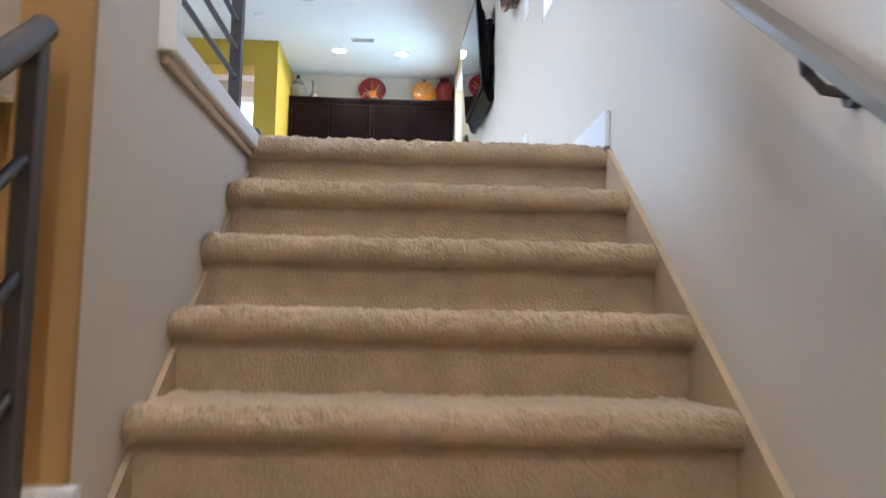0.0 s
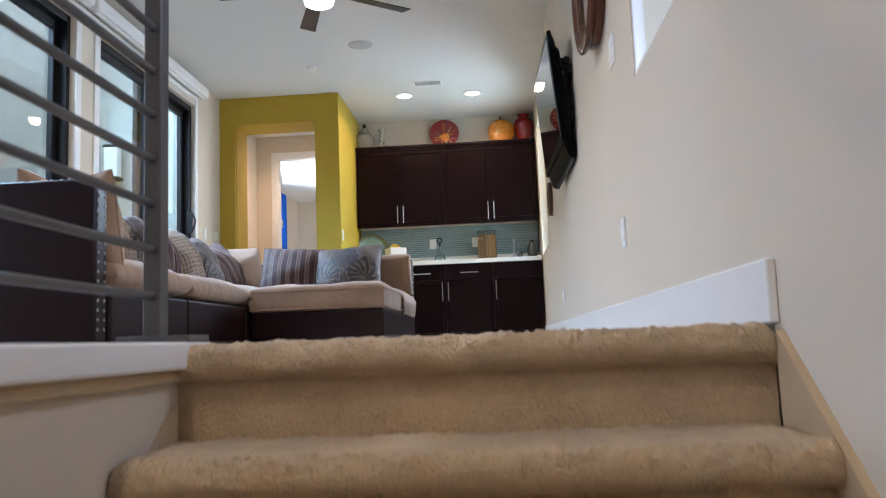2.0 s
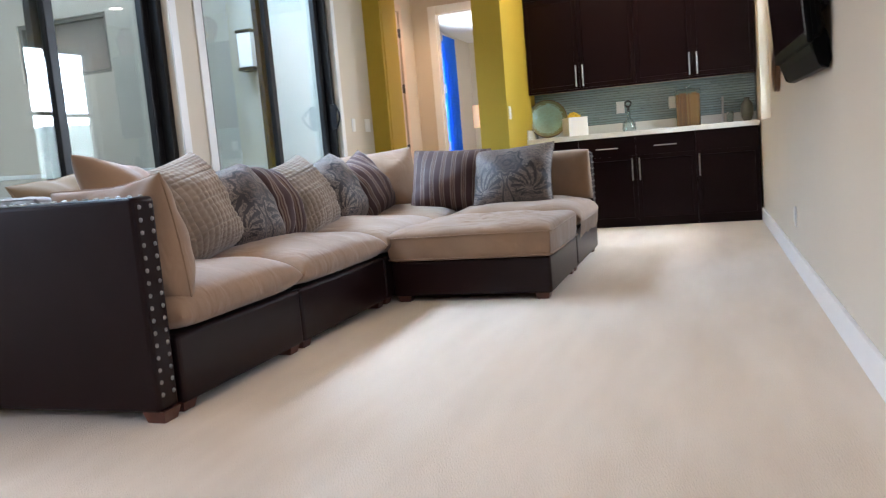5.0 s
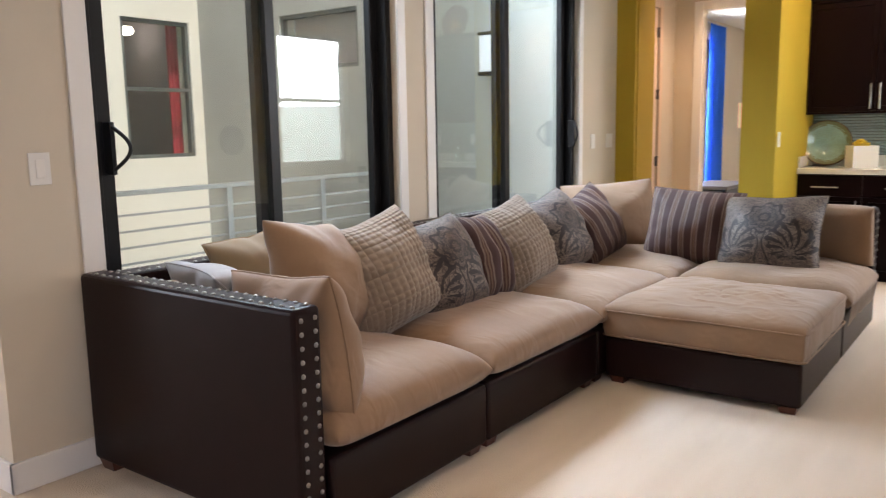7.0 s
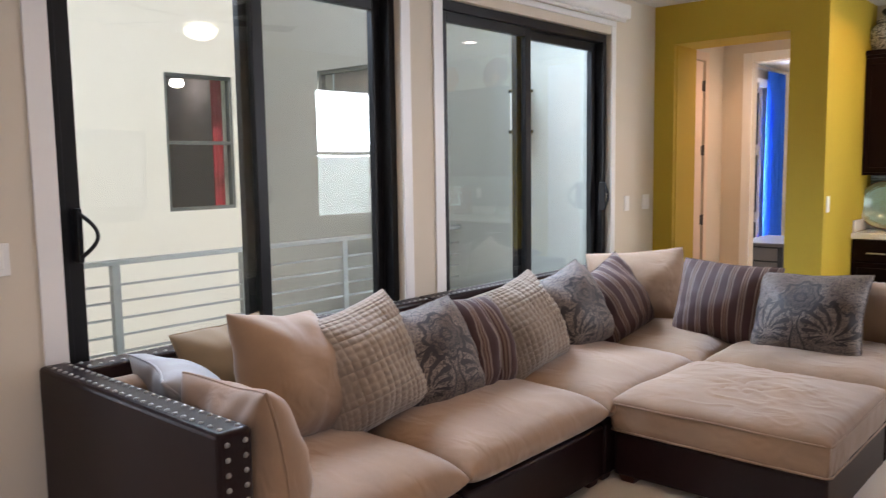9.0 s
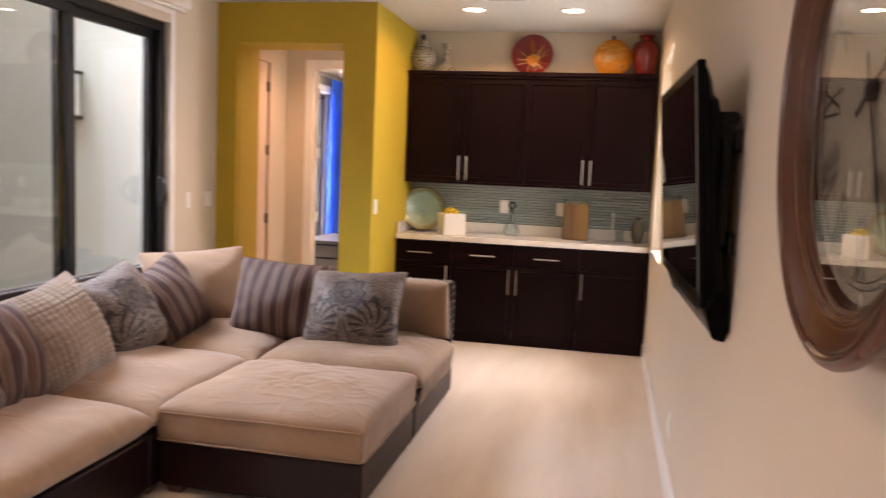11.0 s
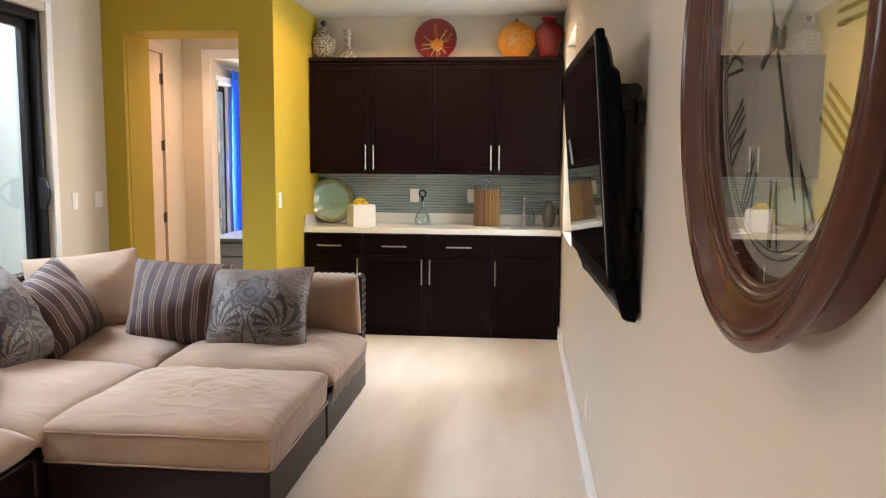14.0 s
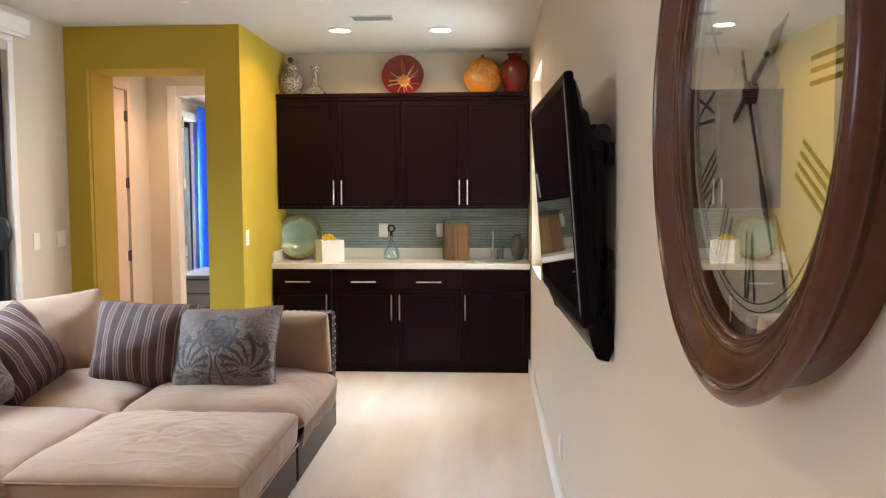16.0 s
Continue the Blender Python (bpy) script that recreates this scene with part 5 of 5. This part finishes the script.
def wall_plate(name, at, normal, w, h, label, category, rockers=1):
    p = thing(name, at, label, category)
    q = Vector(normal).to_track_quat("Y", "Z").to_matrix().to_4x4()
    put = lambda bm, *b: (box(bm, *b, 0.0015, 1), bm.transform(Matrix.Translation(at) @ q))[0]
    part("plate", put(bmesh.new(), -w / 2, w / 2, 0, 0.006, -h / 2, h / 2), PLASTIC, p)
    for i in range(rockers):
        x = (i - (rockers - 1) / 2) * 0.046
        part("rocker", put(bmesh.new(), x - 0.017, x + 0.017, 0.0062, 0.0095, -0.034, 0.034), WHITE, p)


SW = "white rocker switch plate on the painted wall"
OUT = "white duplex outlet plate on the wall"
wall_plate("light_switch", (XL, 4.485, 1.19), (1, 0, 0), 0.08, 0.118, SW, "switch")
wall_plate("light_switch", (XL, 9.075, 1.185), (1, 0, 0), 0.075, 0.118, SW, "switch")
wall_plate("light_switch", (XL, 9.39, 1.185), (1, 0, 0), 0.118, 0.118, SW, "switch", 2)
wall_plate("light_switch", (-1.46, 9.62, 1.18), (1, 0, 0), 0.075, 0.118, SW, "switch")
wall_plate("light_switch", (XR, 4.37, 1.14), (-1, 0, 0), 0.118, 0.118, SW, "switch", 2)
wall_plate("outlet", (XR, 7.48, 0.307), (-1, 0, 0), 0.075, 0.118, OUT, "outlet", 2)
wall_plate("outlet", (XR, 4.36, 0.39), (-1, 0, 0), 0.075, 0.118, OUT, "outlet", 2)
wall_plate("outlet", (-0.577, 10.789, 1.178), (0, -1, 0), 0.08, 0.118, OUT, "outlet", 2)
wall_plate("outlet", (-0.061, 10.789, 1.178), (0, -1, 0), 0.075, 0.118, OUT, "outlet", 2)

# ---- ceiling fixtures ----


def downlight(x, y, power, z=ZC, tone=(1, 0.76, 0.5), cone=140):
    d = thing("downlight", (x, y, z), "recessed round ceiling downlight, in view or added, lit warm", "downlight", "recessed downlights")
    part("ring", lathe(bmesh.new(), [(0.075, 0.0), (0.1, 0.0), (0.1, -0.006), (0.075, -0.009)], (x, y, z), 32, None, False), TRIM, d, "", True)
    part("diffuser", lathe(bmesh.new(), [(0.0, -0.004), (0.076, -0.004), (0.076, -0.001), (0.0, -0.001)], (x, y, z), 32), CAN, d, "glowing lens", True)
    s = lamp("downlight_beam", "SPOT", power, pose(x, y, z - 0.02), tone, 0.06)
    s.data.spot_size, s.data.spot_blend = radians(cone), 0.8 if cone < 150 else 0.2


downlight(-0.76, 9.79, 36, ZC, (1, 0.66, 0.36), 158)
downlight(0.005, 9.83, 36, ZC, (1, 0.66, 0.36), 158)
downlight(-0.76, 4.9, 60, ZC, (1, 0.72, 0.45), 112)
downlight(-1.9, 5.7, 42)
# two unseen downlights added to brighten the steps and the stair wall
downlight(-0.35, 0.9, 100, ZC, (1, 0.79, 0.56), 150)
downlight(-0.28, -1.5, 215, ZC, (1, 0.78, 0.55))
downlight(-1.3, 0.5, 220, -0.25, (1, 0.64, 0.32), 148)
downlight(-2.25, 10.55, 80, ZC, (1, 0.64, 0.38))

vt = thing("ceiling_vent", (-0.456, 9.39, ZC), "white slotted ceiling air vent", "vent")
bm = bmesh.new()
box(bm, -0.61, -0.3, 9.32, 9.46, ZC - 0.006, ZC, 0.002, 1)
part("frame", bm, TRIM, vt)
for i in range(7):
    bm = bmesh.new()
    box(bm, -0.59, -0.32, 9.335 + 0.0165 * i, 9.342 + 0.0165 * i, ZC - 0.009, ZC - 0.0062)
    part("slat", bm, ALU, vt)
bm = lathe(bmesh.new(), [(0.0, -0.005), (0.1, -0.005), (0.115, 0.0)], (-0.973, 8.2, ZC), 36)
solid("ceiling_speaker", bm, material("grey_speaker_grille", (0.5, 0.5, 0.49), 0.8, fine=500, bump=0.5), "round grey ceiling speaker grille", "speaker", smooth=True)
bm = lathe(bmesh.new(), [(0.0, -0.03), (0.03, -0.03), (0.05, -0.012), (0.052, 0.0)], (-1.55, 8.71, ZC), 24)
solid("smoke_detector", bm, PLASTIC, "small white ceiling smoke detector", "detector", smooth=True)

FX, FY = -0.985, 6.57
fan = thing("ceiling_fan", (FX, FY, ZC), "ceiling fan with grey blades and a lit globe", "ceiling fan")
part("canopy", lathe(bmesh.new(), [(0.07, 0.0), (0.065, -0.05), (0.02, -0.07), (0.015, -0.07)], (FX, FY, ZC), 24), STEEL, fan, "", True)
part("rod", cyl(bmesh.new(), (FX, FY, ZC - 0.06), (FX, FY, ZC - 0.16), 0.013), STEEL, fan, "", True)
part("motor", lathe(bmesh.new(), [(0.03, -0.15), (0.1, -0.165), (0.12, -0.2), (0.11, -0.24), (0.07, -0.25)], (FX, FY, ZC), 32), STEEL, fan, "", True)
part("globe", lathe(bmesh.new(), [(0.075, -0.25), (0.115, -0.27), (0.1, -0.32), (0.05, -0.345), (0.0, -0.35)], (FX, FY, ZC), 32), GLOBE, fan, "lit glass globe", True)
for i in range(5):
    bm = bmesh.new()
    box(bm, 0.2, 0.74, -0.065, 0.065, -0.004, 0.004, 0.003, 1)
    box(bm, 0.1, 0.22, -0.018, 0.018, -0.005, 0.003)
    for v in bm.verts:
        v.co.y *= 0.8 + 0.35 * (v.co.x - 0.2)
    bm.transform(pose(FX, FY, ZC - 0.215, 0, 0, 38 + 72 * i) @ pose(0, 0, 0, 10, 0, 0))
    part("blade", bm, PEWTER, fan)

# ---- television ----
tv = thing("television", (0.6, 6.4, 1.52), "wall-mounted black flat television tilted slightly down", "television")
TM = pose(0.585, 6.4, 1.497, 0, -4.6, 1.7)
W2, H2 = 0.54, 0.347


def tvpart(name, mat, parent, boxes, bevel=0.006, label=""):
    bm = bmesh.new()
    for b in boxes:
        box(bm, *b, bevel, 2)
    bm.transform(TM)
    return part(name, bm, mat, parent, label, True)


def tv_shell(name, prof, half, inset):
    """A moulding drawn out along the set's width and drawn in at both ends."""
    bm = bmesh.new()
    rings = []
    for y, k in ((-half, 1.0), (-half + inset, 0.0), (half - inset, 0.0), (half, 1.0)):
        rings.append([bm.verts.new((0.02 + (d - 0.02) * (1 - 0.55 * k), y, z * (1 - 0.03 * k))) for d, z in prof])
    for p, q in zip(rings, rings[1:]):
        for i in range(len(prof)):
            bm.faces.new((p[i], p[(i + 1) % len(prof)], q[(i + 1) % len(prof)], q[i]))
    bm.faces.new(rings[0])
    bm.faces.new(list(reversed(rings[-1])))
    bm.transform(TM)
    return part(name, bm, TVBLACK, tv, "", True)


tvpart("bezel", TVBLACK, tv, [(-0.004, 0.022, -W2, W2, -H2, H2)], 0.008)
tvpart("screen", SCREEN, tv, [(-0.007, -0.002, -W2 + 0.035, W2 - 0.035, -H2 + 0.045, H2 - 0.035)], 0.001, "glossy dark screen")
# reflected light line of the bezel built as a thin pale strip
tvpart("edge_glint", ALU, tv, [(-0.0055, -0.003, -W2 + 0.012, -W2 + 0.015, -H2 + 0.03, H2 - 0.02)], 0.0004, "thin pale strip standing in for the reflection on the bezel edge")
tv_shell("back_shell", [(0.018, 0.335), (0.03, 0.325), (0.04, 0.29), (0.044, 0.25), (0.058, 0.235), (0.062, 0.2), (0.062, -0.24), (0.07, -0.29), (0.05, -0.33), (0.018, -0.335)], W2 - 0.004, 0.03)
tv_shell("chin_speaker", [(0.02, -0.30), (0.074, -0.30), (0.084, -0.34), (0.084, -0.42), (0.07, -0.452), (0.046, -0.447), (0.014, -0.38), (0.01, -0.352), (0.02, -0.349)], W2 - 0.03, 0.02)
mt = thing("tv_mount", (0.7, 6.4, 1.52), "black steel tilting wall mount behind the television", "wall mount")
for z in (1.3, 1.6):
    part("rail", box(bmesh.new(), 0.7, XR, 5.95, 6.85, z, z + 0.06, 0.003), BLACK, mt)
for y in (6.0, 6.7):
    bm = bmesh.new()
    box(bm, 0.672, 0.7, y, y + 0.04, 1.32, 1.7, 0.004)
    cyl(bm, (0.69, y - 0.03, 1.69), (0.69, y + 0.07, 1.69), 0.022, seg=12)
    box(bm, 0.655, 0.7, y - 0.012, y + 0.052, 1.64, 1.712, 0.006)
    part("arm", bm, BLACK, mt)

# ---- wall clock ----
CX, CY, CZ = XR, 4.702, 1.642
ck = thing("wall_clock", (CX, CY, CZ), "large round walnut-framed wall clock with roman numerals", "clock")
CM = Matrix(((0, 0, -1), (-1, 0, 0), (0, 1, 0))).to_4x4()


def on_clock(bm):
    bm.transform(Matrix.Translation((CX, CY, CZ)) @ CM)
    return bm


part("frame", on_clock(lathe(bmesh.new(), [(0.335, 0.0), (0.345, 0.002), (0.348, 0.02), (0.346, 0.036), (0.35, 0.042), (0.36, 0.05), (0.367, 0.058), (0.369, 0.068), (0.366, 0.074), (0.36, 0.0775), (0.354, 0.077), (0.35, 0.072), (0.347, 0.072), (0.343, 0.074), (0.339, 0.0715), (0.334, 0.068), (0.326, 0.0625), (0.317, 0.058), (0.309, 0.056), (0.305, 0.0575), (0.3, 0.0545), (0.298, 0.052), (0.294, 0.0515), (0.291, 0.048), (0.287, 0.047), (0.284, 0.04), (0.282, 0.03)], (0, 0, 0), 96)), BRONZE, ck, "", True)
for r, h, q in ((0.3465, 0.0725, 0.0024), (0.3055, 0.0565, 0.0022), (0.298, 0.0525, 0.002), (0.2905, 0.048, 0.002)):
    part("bead", on_clock(tube(bmesh.new(), [(r * math.cos(a * math.pi / 48), r * math.sin(a * math.pi / 48), h) for a in range(96)], q, 6, True)), GILT, ck, "worn gilt bead", True)
part("dial", on_clock(lathe(bmesh.new(), [(0.0, 0.03), (0.285, 0.03), (0.285, 0.022), (0.0, 0.022)], (0, 0, 0), 64)), DIAL, ck, "parchment dial")


def flat_text(text, size):
    cu = bpy.data.curves.new("text", "FONT")
    cu.body, cu.size, cu.align_x, cu.align_y, cu.extrude = text, size, "CENTER", "CENTER", 0.0004
    ob = new("text", cu)
    me = bpy.data.meshes.new_from_object(ob)
    bpy.data.objects.remove(ob)
    bm = bmesh.new()
    bm.from_mesh(me)
    bpy.data.meshes.remove(me)
    return bm


for i, s in enumerate(("XII", "I", "II", "III", "IIII", "V", "VI", "VII", "VIII", "IX", "X", "XI")):
    a = radians(30 * i)
    bm = flat_text(s, 0.08)
    bmesh.ops.scale(bm, vec=(0.62, 1.5, 1), verts=bm.verts)
    bm.transform(Matrix.Translation((0.203 * math.sin(a), 0.203 * math.cos(a), 0.0308)) @ Matrix.Rotation(-a, 4, "Z"))
    part("numeral", on_clock(bm), INK, ck)
for r in (0.252, 0.262):
    part("minute_ring", on_clock(tube(bmesh.new(), [(r * math.cos(a * math.pi / 48), r * math.sin(a * math.pi / 48), 0.0306) for a in range(96)], 0.0009, 5, True)), INK, ck)
bm = flat_text("20", 0.02)
bm.transform(Matrix.Translation((0.272 * math.sin(radians(120)), 0.272 * math.cos(radians(120)), 0.0308)) @ Matrix.Rotation(-radians(120), 4, "Z"))
part("numeral", on_clock(bm), INK, ck)
for name, ang, ln, wd in (("hour_hand", 62, 0.14, 0.013), ("minute_hand", 153, 0.21, 0.008)):
    bm = bmesh.new()
    prof = [(-wd * 0.3, -0.06), (-wd * 0.35, 0.0), (-wd * 0.3, ln * 0.5), (-wd, ln * 0.68), (-wd * 0.25, ln * 0.85), (0, ln), (wd * 0.25, ln * 0.85), (wd, ln * 0.68), (wd * 0.3, ln * 0.5), (wd * 0.35, 0.0), (wd * 0.3, -0.06)]
    f = bm.faces.new([bm.verts.new((x, y, 0.037)) for x, y in prof])
    r = bmesh.ops.extrude_face_region(bm, geom=[f])
    bmesh.ops.translate(bm, verts=[v for v in r["geom"] if isinstance(v, bmesh.types.BMVert)], vec=(0, 0, 0.002))
    bm.transform(Matrix.Rotation(-radians(ang), 4, "Z"))
    part(name, on_clock(bm), INK, ck, "dark metal hand")
part("hub", on_clock(lathe(bmesh.new(), [(0.014, 0.03), (0.014, 0.04), (0.008, 0.043), (0.0, 0.044)], (0, 0, 0), 20)), INK, ck, "", True)
g = part("glass", on_clock(lathe(bmesh.new(), [(0.0, 0.0475), (0.29, 0.0475), (0.29, 0.046), (0.0, 0.046)], (0, 0, 0), 64)), COVER, ck, "clear cover glass")
g.visible_shadow = False

# small round bronze wall plate beyond the television
bm = bmesh.new()
lathe(bm, [(0.0, 0.02), (0.09, 0.02), (0.13, 0.035), (0.15, 0.03), (0.155, 0.0)], (0, 0, 0), 40)
bm.transform(Matrix.Translation((XR, 8.3, 1.23)) @ CM)
solid("round_wall_plaque", bm, GILT, "round bronze plaque on the long wall", "plaque", smooth=True)
